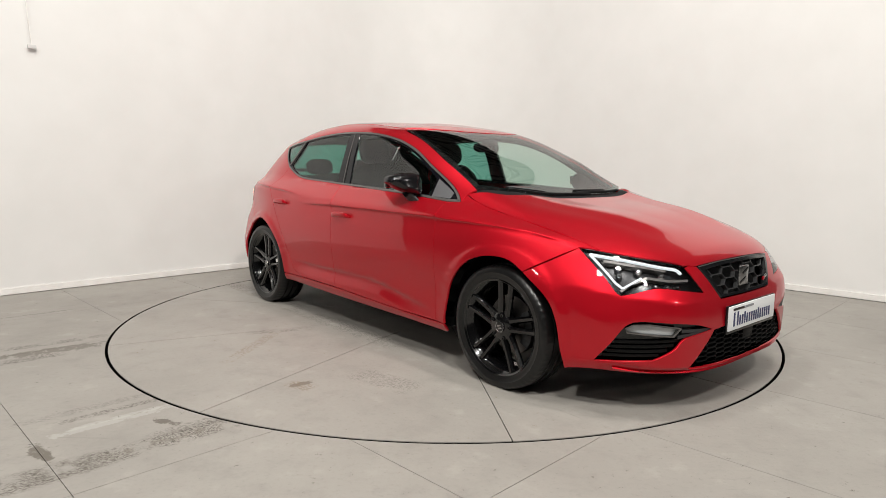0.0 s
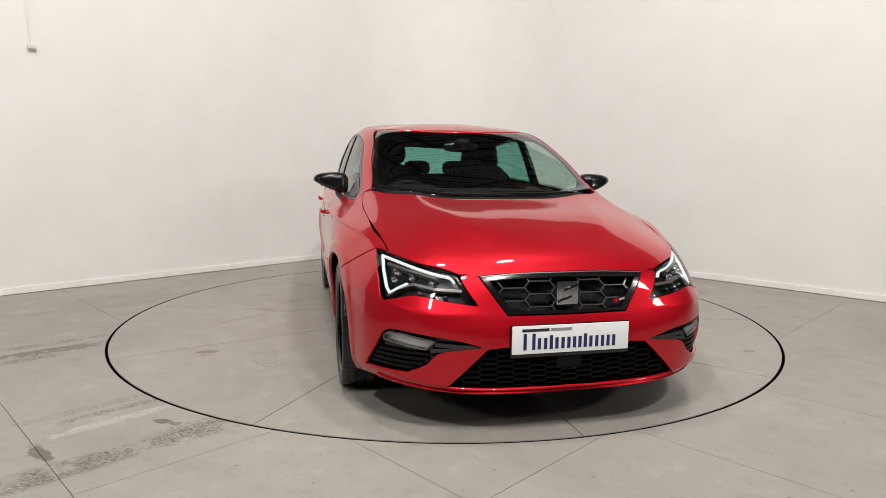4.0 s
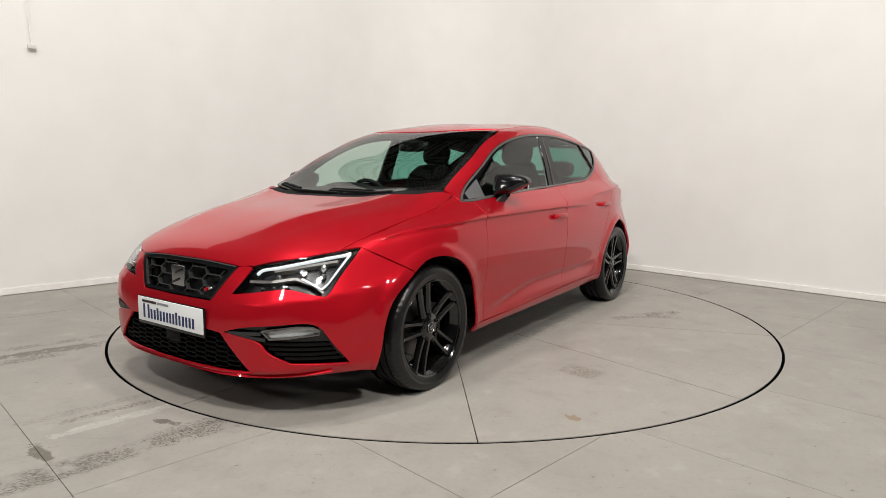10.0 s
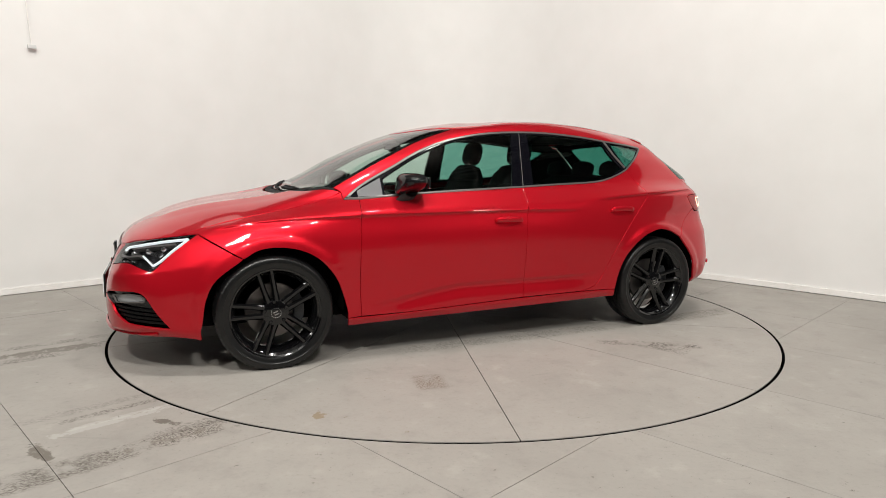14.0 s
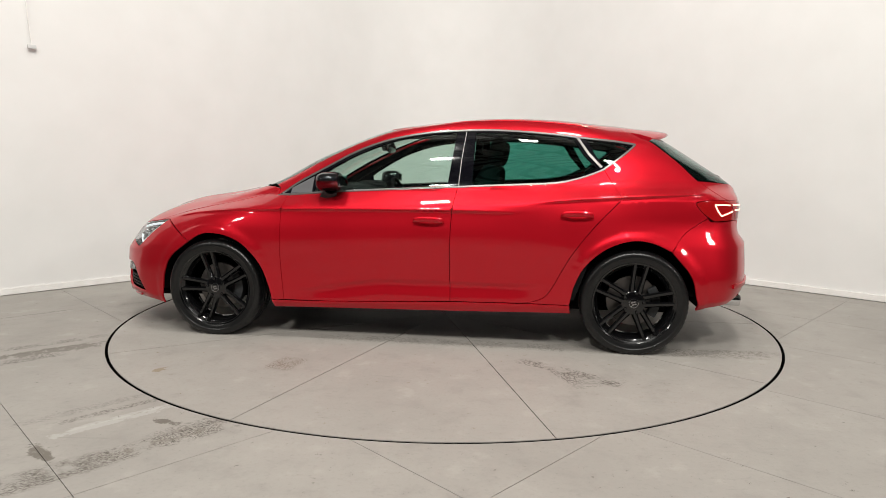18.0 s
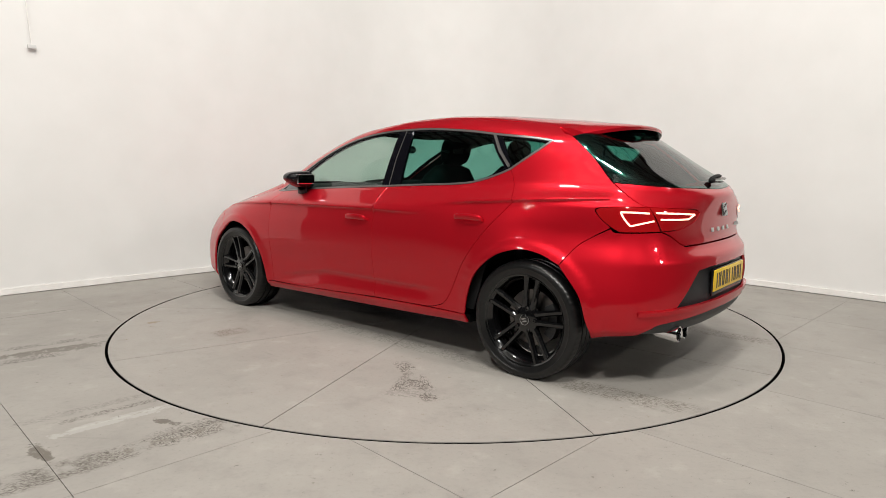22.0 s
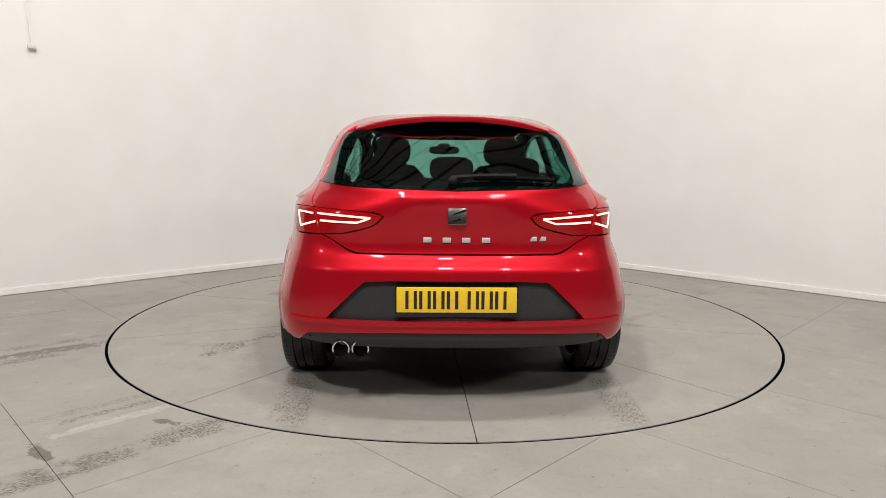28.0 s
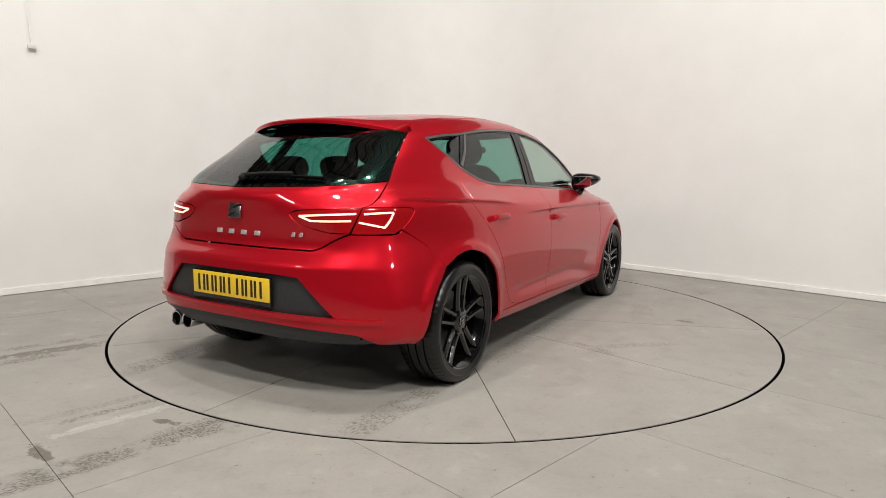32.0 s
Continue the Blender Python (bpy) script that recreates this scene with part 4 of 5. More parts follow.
# ---- small parts laid on the skin ----
def bars(view, lines, width, thick, lift, bm=None):
    """Flat bars along lines of (u, v) points on the skin, standing off it by lift."""
    bm = bm or bmesh.new()
    k = ARC if view in "FR" else 1.0
    for line in lines:
        pts = [on_skin(view, u, v) for u, v in line]
        rows = []
        for i, (p, n) in enumerate(pts):
            a, b = pts[max(i - 1, 0)][0], pts[min(i + 1, len(pts) - 1)][0]
            side = (b - a).cross(n).normalized() * width / 2
            low, high = p + n * (lift - thick), p + n * lift
            rows.append([bm.verts.new(q) for q in (low - side, high - side, high + side, low + side)])
        for p, q in zip(rows, rows[1:]):
            for j in range(4):
                bm.faces.new((p[j], p[(j + 1) % 4], q[(j + 1) % 4], q[j]))
        bm.faces.new(rows[0][::-1])
        bm.faces.new(rows[-1])
    bmesh.ops.recalc_face_normals(bm, faces=bm.faces)
    return bm


def mirrored(bm):
    """The same mesh on the other side of the car."""
    out = bm.copy()
    for v in out.verts:
        v.co.y = -v.co.y
    bmesh.ops.reverse_faces(out, faces=out.faces)
    return out


def part_pair(name, bm, material, parents, label="", smooth=False):
    other = mirrored(bm)
    ps = parents if isinstance(parents, tuple) else (parents, parents)
    return part(name, bm, material, ps[0], label, smooth), part(name, other, material, ps[1], label, smooth)


def fine(pts, n=3):
    return curve(pts, n)


def blob(size, centre, power=2.6, n=20, squash=None):
    """A rounded box: a sphere pushed out towards its box."""
    bm = bmesh.new()
    bmesh.ops.create_uvsphere(bm, u_segments=n, v_segments=n // 2, radius=1.0)
    for v in bm.verts:
        c = v.co.normalized()
        r = (abs(c.x) ** power + abs(c.y) ** power + abs(c.z) ** power) ** (-1 / power)
        p = c * r
        if squash:
            p = squash(p)
        v.co = Vector((p.x * size[0] / 2, p.y * size[1] / 2, p.z * size[2] / 2)) + Vector(centre)
    return bm


# side glass, its black frame and satin line
DLO = loop(BELT_R[::-1], DLO_BACK, DLO_TOP, [(.981, .912), (.895, .912)], BELT_F[::-1])
FRONT_PANE = loop([(.737, .945), (.733, 1.03)], [(.733, 1.03), (.658, 1.077), (.485, 1.174), (.308, 1.244), (.13, 1.288), (-.048, 1.309), (-.16, 1.317)], [(-.16, 1.317), (-.115, .985)], [(-.115, .985), (.294, .966), (.737, .945)])
REAR_PANE = loop([(-.272, .996), (-.281, 1.317)], [(-.281, 1.317), (-.578, 1.311), (-.755, 1.295), (-.88, 1.281)], [(-.88, 1.281), (-.93, 1.196), (-1.015, 1.10)], [(-1.015, 1.10), (-.907, 1.05), (-.747, 1.019), (-.399, 1.002), (-.272, .996)])
QUARTER_PANE = loop([(-.953, 1.274), (-1.117, 1.254), (-1.20, 1.243)], [(-1.20, 1.243), (-1.222, 1.228), (-1.18, 1.19), (-1.078, 1.116)], [(-1.078, 1.116), (-1.052, 1.122), (-.953, 1.274)])
pair("window_frame", patch("S", DLO, [FRONT_PANE, REAR_PANE, QUARTER_PANE], gap=0.002, lift=-0.004, depth=0.02), M_PILLAR, car, "gloss black window frame")
pair("window_trim", patch("S", DLO, [inset(DLO, 0.011)], gap=0.0005, lift=0.001, depth=0.006), M_SATIN, car, "satin grey trim line round the side windows")
for data, mat_, name, owners, text in ((FRONT_PANE, M_GLASS, "front_window", front_doors, "green tinted side window"), (REAR_PANE, M_PRIVACY, "rear_side_window", rear_doors, "dark tinted side window"),
                                       (QUARTER_PANE, M_PRIVACY, "quarter_window", car, "dark tinted quarter window")):
    for ob in pair(name, patch("S", data, gap=-0.003, lift=-0.009, depth=0.004), mat_, owners, text):
        ob.visible_shadow = mat_ is M_PRIVACY
part_pair("division_bar", bars("S", [[(-.90, 1.285), (-.965, 1.19), (-1.045, 1.105)]], 0.015, 0.006, 0.003), M_SATIN, rear_doors, "satin grey division bar")
part_pair("pillar_line", bars("S", [[(-.188, .985), (-.20, 1.15), (-.222, 1.325)]], 0.004, 0.003, 0.0025), M_SATIN, car, "gap between the doors")

# headlights
lamps = pair("headlight", patch("F", LAMP_F, gap=0.0, lift=-0.055, depth=-0.05), M_LAMP_BED, car, "clear LED headlight with a lit white strip")
for ob in pair("lens", patch("F", LAMP_F, gap=0.003, lift=0.0, depth=0.006), M_LENS, lamps):
    ob.visible_shadow = False
part_pair("running_light", bars("F", [fine([(20.6, .642), (21.6, .662), (24, .672), (28.9, .693), (33.6, .711), (38.3, .723)]), [(38.4, .724), (36.4, .662), (34.5, .604), (33.4, .584)],
                                     [(33.4, .584), (31.6, .607), (29.6, .630)]], 0.0085, 0.012, -0.014), M_DRL, lamps, "lit white light strip")
part_pair("bezel", bars("F", [[(19.2, .612), (24, .618), (28.5, .632)], [(28.5, .632), (32, .603), (33.8, .572)], [(24, .66), (30, .682), (36, .697)]], 0.012, 0.03, -0.02), M_SATIN, lamps, "grey bezel")
for u, v, r in ((25.0, .641, .017), (29.5, .662, .017), (33.4, .676, .017), (33.6, .64, .015), (22, .59, .010), (24.5, .596, .010), (27, .60, .010)):
    p, n = on_skin("F", u, v)
    bm = lathe([(.0005, 0.0), (r * 0.6, -0.002), (r, -0.010), (r * 1.1, -0.03)], 16, "Z")
    bmesh.ops.transform(bm, matrix=Matrix.Translation(p - n * 0.022) @ n.to_track_quat("Z", "Y").to_matrix().to_4x4(), verts=bm.verts)
    part_pair("projector", bm, M_CHROME, lamps, "clear projector lens", True)

# grille
GRILLE = both(loop([(0, .672), (8.4, .670), (16.2, .660)], [(16.2, .660), (13.6, .587), (11.1, .514)], [(11.1, .514), (0, .512)]))
grille = put("grille", patch("F", GRILLE, gap=0.0, lift=-0.07, depth=-0.06), M_TRIM, car, "gloss black grille with a honeycomb mesh")
put("frame", patch("F", GRILLE, [inset([(u, v) for u, v in both(loop([(0, .654), (8.2, .652), (14.3, .644)], [(14.3, .644), (12.2, .585), (10.3, .530)], [(10.3, .530), (0, .528)]))], 0)], gap=0.002, lift=0.003, depth=0.03), M_BLACK, grille)
part("rim_line", bars("F", [fine([(-16, .659), (-8.4, .6695), (0, .671), (8.4, .6695), (16, .659)])], 0.004, 0.004, 0.006), M_SATIN, grille, "thin grey line along the grille")


def comb(u0, u1, v0, v1, du, dv, ok):
    """The edges of flattened hexagons that fill a field."""
    lines = []
    a, b, n = du * 0.34, du * 0.5, int((u1 - u0) / (du * 0.84) / 2) + 1
    for c in range(-n, n + 1):
        u = (u0 + u1) / 2 + c * (a + b)
        for r in range(-1, int((v1 - v0) / dv) + 2):
            v = v0 + (r + 0.5 * (c % 2)) * dv
            for seg in ([(u - a, v), (u + a, v)], [(u - a, v), (u - b, v + dv / 2)], [(u - b, v + dv / 2), (u - a, v + dv)]):
                if all(ok(*q) for q in seg):
                    lines.append(seg)
    return lines


def within(poly):
    return lambda u, v: bool(inside(poly, [(u, v)])[0])


part("mesh", bars("F", comb(-17.7, 17.7, .518, .67, 5.9, .050, within(GRILLE)), 0.0055, 0.02, -0.008), M_MESH, grille, "black honeycomb")
INTAKE_BED = put("lower_intake", patch("F", INTAKE, gap=-0.004, lift=-0.06, depth=-0.05), M_DARK, car, "black lower intake with a fine mesh")
part("mesh", bars("F", comb(-21, 21, .220, .390, 3.4, .022, within(INTAKE)), 0.004, 0.012, -0.016), M_NET, INTAKE_BED, "fine black mesh")
part("sensor_cover", box((0.02, 0.11, 0.075), (2.226, 0, 0.325), 0.006), M_NET, INTAKE_BED, "black radar cover")
fogs = pair("fog_lamp_recess", patch("F", FOG, gap=-0.004, lift=-0.035, depth=-0.03), M_BLACK, car, "black recess with slats and a fog lamp")
part_pair("slat", bars("F", [fine([(25.6, .312), (30, .306), (36.4, .300)]), fine([(24.4, .334), (30, .328), (35.8, .322)]), fine([(23.4, .356), (30, .350), (35.2, .344)]), fine([(27.2, .290), (32, .284), (37.2, .279)])],
                         0.012, 0.012, -0.018), M_NET, fogs)
FOGLAMP = loop([(23.4, .410), (29.3, .428), (32, .424)], [(32, .424), (33.2, .408), (33, .394)], [(33, .394), (28, .384), (24.8, .379)], [(24.8, .379), (23.4, .410)])
fog_beds = pair("fog_lamp", patch("F", FOGLAMP, gap=0.001, lift=-0.022, depth=-0.016), M_FOG, fogs, "clear fog lamp")
part_pair("fog_rim", bars("F", [[(23.4, .411), (29.3, .429), (32.1, .425), (33.3, .409), (33.1, .392), (28, .382), (24.8, .377), (23.4, .411)]], 0.006, 0.008, -0.003), M_SATIN, fogs, "grey rim of the fog lamp")
for ob in pair("fog_lens", patch("F", FOGLAMP, gap=0.002, lift=-0.006, depth=0.003), M_LENS, fogs):
    ob.visible_shadow = False
part_pair("fog_blade", bars("F", [[(15.6, .388), (19, .392), (23.2, .398)], [(16.5, .384), (20, .380), (24, .372)]], 0.014, 0.03, -0.006), M_GREY, fogs, "grey blade that runs to the plate")

# lip along the foot of the bumper
part("front_lip", bars("F", [fine([(-35, .226), (-30, .215), (-20, .206), (-10, .202), (0, .201), (10, .202), (20, .206), (30, .215), (35, .226)], 5)], 0.014, 0.012, 0.009), M_PAINT, car, "red lip along the front bumper")

# badges and plates
nose = on_skin("F", 0, 0.592)[0].x
badge = part("badge", box((0.012, 0.096, 0.096), (nose + 0.004, 0, 0.592), 0.006), M_SILVER, grille, "square silver badge")
for z, s in ((0.615, 1), (0.569, -1)):
    part("badge_slot", box((0.006, 0.064, 0.010), (nose + 0.0095, 0.012 * s, z), 0.001, Matrix.Rotation(0.35, 4, "X")), M_BLACK, badge)
for u, v, w, m in ((10.6, .562, 0.026, M_CHROME), (9.4, .553, 0.020, M_PAINT)):
    p, n = on_skin("F", u, v)
    part("trim_badge", box((0.008, w, 0.015), p + n * 0.004, 0.002, Matrix.Rotation(0.3, 4, "X")), m, grille, "small silver and red badge")

plate = part("front_number_plate", box((0.008, 0.506, 0.115), (2.249, 0, 0.418), 0.003), M_WHITE_PLATE, car, "white dealer plate with dark blue print")
part("surround", box((0.012, 0.516, 0.134), (2.242, 0, 0.412), 0.004), M_BLACK, plate)
letter_widths = [0.062, 0.046, 0.026, 0.046, 0.028, 0.042, 0.026, 0.046, 0.028, 0.044]
y = -0.212
for k, w in enumerate(letter_widths):
    tall = 0.066 if k == 0 else 0.056 if k in (2, 6) else 0.046
    strokes = (0.5,) if w < 0.03 else (0.17, 0.83)
    for f in strokes:
        part("print", box((0.002, 0.0135, tall), (2.2537, y + 0.003 + (w - 0.006) * f, 0.3785 + tall / 2), 0.0), M_NAVY, plate, smooth=False)
    y += w + 0.0015
part("small_print", box((0.002, 0.115, 0.011), (2.2537, -0.155, 0.458), 0.0), M_PRINT, plate, smooth=False)
part("small_print", box((0.002, 0.09, 0.011), (2.2537, -0.045, 0.458), 0.0), M_GREY_PRINT, plate, smooth=False)

plate = part("rear_number_plate", box((0.008, 0.52, 0.111), (-2.012, 0, 0.531), 0.003), M_YELLOW, car, "yellow rear number plate with black characters")
part("surround", box((0.012, 0.532, 0.14), (-2.005, 0, 0.524), 0.004), M_BLACK, plate)
y = 0.222
for k in range(7):
    if k == 4:
        y -= 0.03
    for f in (-0.018, 0.018):
        part("print", box((0.002, 0.0135, 0.079), (-2.0167, y - 0.025 + f, 0.531), 0.0), M_PRINT, plate, smooth=False)
    y -= 0.0595

tail_x = on_skin("R", 0, 0.888)[0].x
badge = part("tail_badge", box((0.014, 0.082, 0.075), (tail_x - 0.004, 0, 0.888), 0.006, Matrix.Rotation(0.2, 4, "Y")), M_SILVER, car, "square silver badge on the tailgate")
for z, s in ((0.907, -1), (0.869, 1)):
    part("badge_slot", box((0.006, 0.055, 0.009), (tail_x - 0.0105 - (0.888 - z) * 0.2, 0.012 * s, z), 0.001, Matrix.Rotation(-0.35, 4, "X")), M_BLACK, badge)
for u in (6.4, 2.2, -2.0, -6.3):
    p, n = on_skin("R", u, .784)
    part("letter_bar", box((0.006, 0.036, 0.022), p + n * 0.002, 0.002, Matrix.Rotation(0.2, 4, "Y")), M_LETTER, car, "small chrome bar lettering")
for u in (-16.6, -18.6):
    p, n = on_skin("R", u, .789)
    part("tail_trim_badge", box((0.006, 0.03, 0.02), p + n * 0.002, 0.002, Matrix.Rotation(0.2, 4, "Y") @ Matrix.Rotation(-0.35, 4, "Z")), M_LETTER, car, "small chrome trim badge")

# tail lamps: an outer lamp on each wing, an inner one on the tailgate
OUTER = loop([(32.4, .914), (38, .9165), (42.6, .9125)], [(42.6, .9125), (44.1, .899), (43, .858), (40.8, .817), (39.2, .797)], [(39.2, .797), (30, .800)], [(30, .800), (32.4, .914)])
INNER = loop([(32.2, .914), (25, .908), (18.8, .900)], [(18.8, .900), (16.4, .888), (16.2, .878), (18.5, .840), (24.8, .806)], [(24.8, .806), (29.6, .802)], [(29.6, .802), (32.2, .914)])
for outline, strips in ((OUTER, [[(39.0, .892), (36, .891), (32.6, .887)], [(39.0, .892), (38.2, .858), (37.0, .826)], [(37.0, .826), (34.5, .838), (31.6, .851)]]),
                        (INNER, [[(31.0, .889), (25, .884), (18.4, .876)], [(18.4, .876), (21.2, .855)], [(21.2, .855), (26, .856), (30, .858)]])):
    beds = pair("tail_lamp", patch("R", outline, gap=0.0, lift=-0.03, depth=-0.024), M_RED_BED, car, "red tail lamp with lit strips")
    part_pair("light_strip", bars("R", [fine(s) for s in strips], 0.0085, 0.010, 0.0045), M_TAIL, beds, "glowing light strip")
    for ob in pair("lens", patch("R", outline, gap=0.0003, lift=0.001, depth=0.008), M_RED_LENS, beds, "red lens"):
        ob.visible_shadow = False
pair("reversing_lens", patch("R", loop([(27.5, .836), (24, .84), (20.5, .843)], [(20.5, .843), (24.2, .812)], [(24.2, .812), (28, .812)], [(28, .812), (27.5, .836)]), gap=0.0, lift=-0.012, depth=0.004), M_SILVER, car, "clear reversing lamp")

# crease of the rear bumper
part("bumper_lip", bars("R", [fine([(-36.5, .413), (-30, .416), (-24, .421), (0, .427), (24, .421), (30, .416), (36.5, .413)], 6)], 0.022, 0.02, 0.012), M_PAINT, car, "red lip across the rear bumper")

# spoiler
bm = bmesh.new()
rows = []
for k in range(33):
    y = -0.50 + k / 32
    q = abs(y) / 0.5
    lead = on_skin("T", -1.33 + 0.13 * q ** 2.2, y)[0]
    tip_x, tip_z = -1.530 + 0.16 * q ** 2.6, 1.345 - 0.052 * q ** 2.2
    mid = lead.lerp(Vector((tip_x, y, tip_z)), 0.55) + Vector((0, 0, 0.004))
    rows.append([bm.verts.new(p) for p in (lead + Vector((0.01, 0, 0.002)), mid, (tip_x + 0.012, y, tip_z + 0.001), (tip_x, y, tip_z - 0.006), (tip_x + 0.002, y, tip_z - 0.024),
                                           (tip_x + 0.03, y, tip_z - 0.030), (lead.x - 0.02, y, lead.z - 0.045))])
for p, q in zip(rows, rows[1:]):
    for j in range(6):
        bm.faces.new((p[j], p[j + 1], q[j + 1], q[j]))
for r in (rows[0], rows[-1]):
    bm.faces.new(r)
bmesh.ops.recalc_face_normals(bm, faces=bm.faces)
spoiler = part("spoiler", bm, M_PAINT, car, "red roof spoiler with a black underside")
spoiler.data.materials.append(M_PILLAR)
for face in spoiler.data.polygons:
    if face.index < 192 and face.index % 6 >= 4:
        face.material_index = 1
part("brake_light", box((0.006, 0.26, 0.007), (-1.5275, 0, 1.328), 0.001), M_RED_LENS, car, "high brake light strip")

# wipers and cowl
part("cowl", bars("T", [fine([(1.255, -.02), (1.242, .3), (1.195, .47), (1.155, .55)], 5), fine([(1.255, .02), (1.242, -.3), (1.195, -.47), (1.155, -.55)], 5)], 0.045, 0.004, -0.008), M_TRIM, car, "black cowl panel")
for a, b, c in (((1.225, .08), (1.19, -.28), (1.11, -.52)), ((1.175, .44), (1.185, .30), (1.19, -.02))):
    arm = part("wiper", bars("T", [fine([a, b, c], 6)], 0.014, 0.010, 0.004), M_TRIM, car, "black wiper")
    part("blade", bars("T", [[(b[0] - .02, b[1]), (c[0] - .02, c[1])]], 0.008, 0.010, 0.006), M_TRIM, arm)
arm = part("rear_wiper", bars("R", [fine([(1.5, 1.035), (-6, 1.045), (-14.2, 1.046)], 5)], 0.016, 0.014, 0.028), M_TRIM, car, "black rear wiper")
part("blade", bars("R", [fine([(-4, 1.040), (-14, 1.040), (-23, 1.034)], 5)], 0.008, 0.014, 0.020), M_BLACK, arm)
p, n = on_skin("R", 1.0, 1.03)
part("pivot", blob((0.035, 0.04, 0.028), p + n * 0.014), M_TRIM, arm)

# mirrors and handles
def mirror_shape(p):
    """Flat-topped shell that narrows downwards to its foot and outwards to its tip."""
    t = (p.y + 1) / 2
    low = max(0.0, -p.z)
    return Vector((p.x * (1 - 0.25 * t) - 0.08 * t + 0.25 * low, p.y * (1 - 0.30 * low) - 0.30 * low, p.z * (1 - 0.42 * t) + 0.22 * t))


cap = blob((0.18, 0.212, 0.148), (0.605, 0.874, 0.995), 3.2, 28, mirror_shape)
caps = part_pair("door_mirror", cap, M_BLACK, car, "gloss black door mirror", True)
stalk = bmesh.new()
rows = []
for t in range(7):
    f = t / 6
    c = Vector((0.645, 0.80, 0.885)).lerp(Vector((0.60, 0.845, 0.955)), f)
    rows.append([stalk.verts.new(c + Vector((0.055 * (1 - 0.25 * f) * math.cos(w), 0.006 * math.cos(w), 0.030 * math.sin(w)))) for w in np.linspace(0, 2 * math.pi, 14, endpoint=False)])
for p, q in zip(rows, rows[1:]):
    for j in range(14):
        stalk.faces.new((p[j], p[(j + 1) % 14], q[(j + 1) % 14], q[j]))
bmesh.ops.recalc_face_normals(stalk, faces=stalk.faces)
part_pair("mirror_arm", stalk, M_GREY, caps, "black mirror arm", True)
part_pair("mirror_glass", box((0.012, 0.13, 0.065), (0.517, 0.872, 1.008), 0.004, Matrix.Rotation(-0.10, 4, "Z")), M_MIRROR, caps)
pair("corner_trim", patch("S", loop([(.895, .926), (.752, .934)], [(.752, .934), (.752, 1.032)], [(.752, 1.032), (.895, .958)], [(.895, .958), (.895, .926)]), gap=0.0, lift=0.001, depth=0.006), M_CORNER, front_doors, "satin grey corner trim before the window")
for (u, v), owners in (((-.021, .768), front_doors), ((-.901, .815), rear_doors)):
    line = [(u + 0.095, v + 0.006), (u + 0.075, v + 0.012), (u, v + 0.014), (u - 0.075, v + 0.010), (u - 0.095, v + 0.002)]
    bm = bmesh.new()
    rows = []
    for k, (a, b) in enumerate(curve(line, 5)):
        p, n = on_skin("S", a, b)
        f = k / 20
        out = -0.004 + 0.034 * math.sin(math.pi * f) ** 0.4
        tall = 0.006 + 0.011 * math.sin(math.pi * f) ** 0.6
        c = p + n * out
        rows.append([bm.verts.new(c + n * 0.008 * math.cos(w) + Vector((0, 0, tall * math.sin(w)))) for w in np.linspace(0, 2 * math.pi, 12, endpoint=False)])
    for p, q in zip(rows, rows[1:]):
        for j in range(12):
            bm.faces.new((p[j], p[(j + 1) % 12], q[(j + 1) % 12], q[j]))
    bm.faces.new(rows[0])
    bm.faces.new(rows[-1])
    bmesh.ops.recalc_face_normals(bm, faces=bm.faces)
    part_pair("door_handle", bm, M_PAINT, owners, "red door handle", True)

# exhaust, underside and arches
for y in (0.425, 0.512):
    pipe = part("exhaust_pipe", lathe([(.030, .12), (.038, .10), (.041, 0.0), (.039, -.005), (.033, -.003), (.031, .02), (.031, .09)], 32, "X"), M_CHROME, car, "chrome exhaust tip", place=pose(-1.935, y, 0.290))
    part("bore", lathe([(.0005, .03), (.032, .03)], 24, "X"), M_DARK, pipe)
part("underbody", box((3.3, 1.24, 0.10), (0.15, 0, 0.255), 0.03), M_DARK, car, "dark underbody")
part("floor_pan", box((1.84, 1.62, 0.05), (0.055, 0, 0.245), 0.01), M_DARK, car, "dark floor pan")
part("boot_floor", box((0.55, 1.34, 0.04), (-1.585, 0, 0.345), 0.01), M_DARK, car, "dark boot floor")
# Unseen block, added to stop light from the rear window reaching the table.
part("tail_blocker", box((0.12, 0.94, 0.04), (-1.905, 0, 0.40), 0.01), M_DARK, car, "dark block added behind the rear bumper")
part("front_undertray", box((0.3, 1.1, 0.03), (1.90, 0, 0.20), 0.01), M_DARK, car, "dark undertray")
part("silencer", blob((0.32, 0.9, 0.12), (-1.70, 0.0, 0.31), 4.0), M_DARK, car, "dark exhaust silencer")
for x in (1.386, -1.25):
    bm = bmesh.new()
    arcs = [[bm.verts.new((x + 0.385 * math.cos(w), y, 0.316 + 0.375 * math.sin(w))) for w in np.linspace(-0.1, math.pi + 0.1, 30)] for y in (0.815, 0.56)]
    hub = bm.verts.new((x, 0.56, 0.316))
    for j in range(29):
        bm.faces.new((arcs[0][j], arcs[0][j + 1], arcs[1][j + 1], arcs[1][j]))
        bm.faces.new((arcs[1][j], arcs[1][j + 1], hub))
    part_pair("wheel_arch_liner", bm, M_DARK, car, "black wheel arch liner", True)

# ---- wheels ----
HUB = 0.309


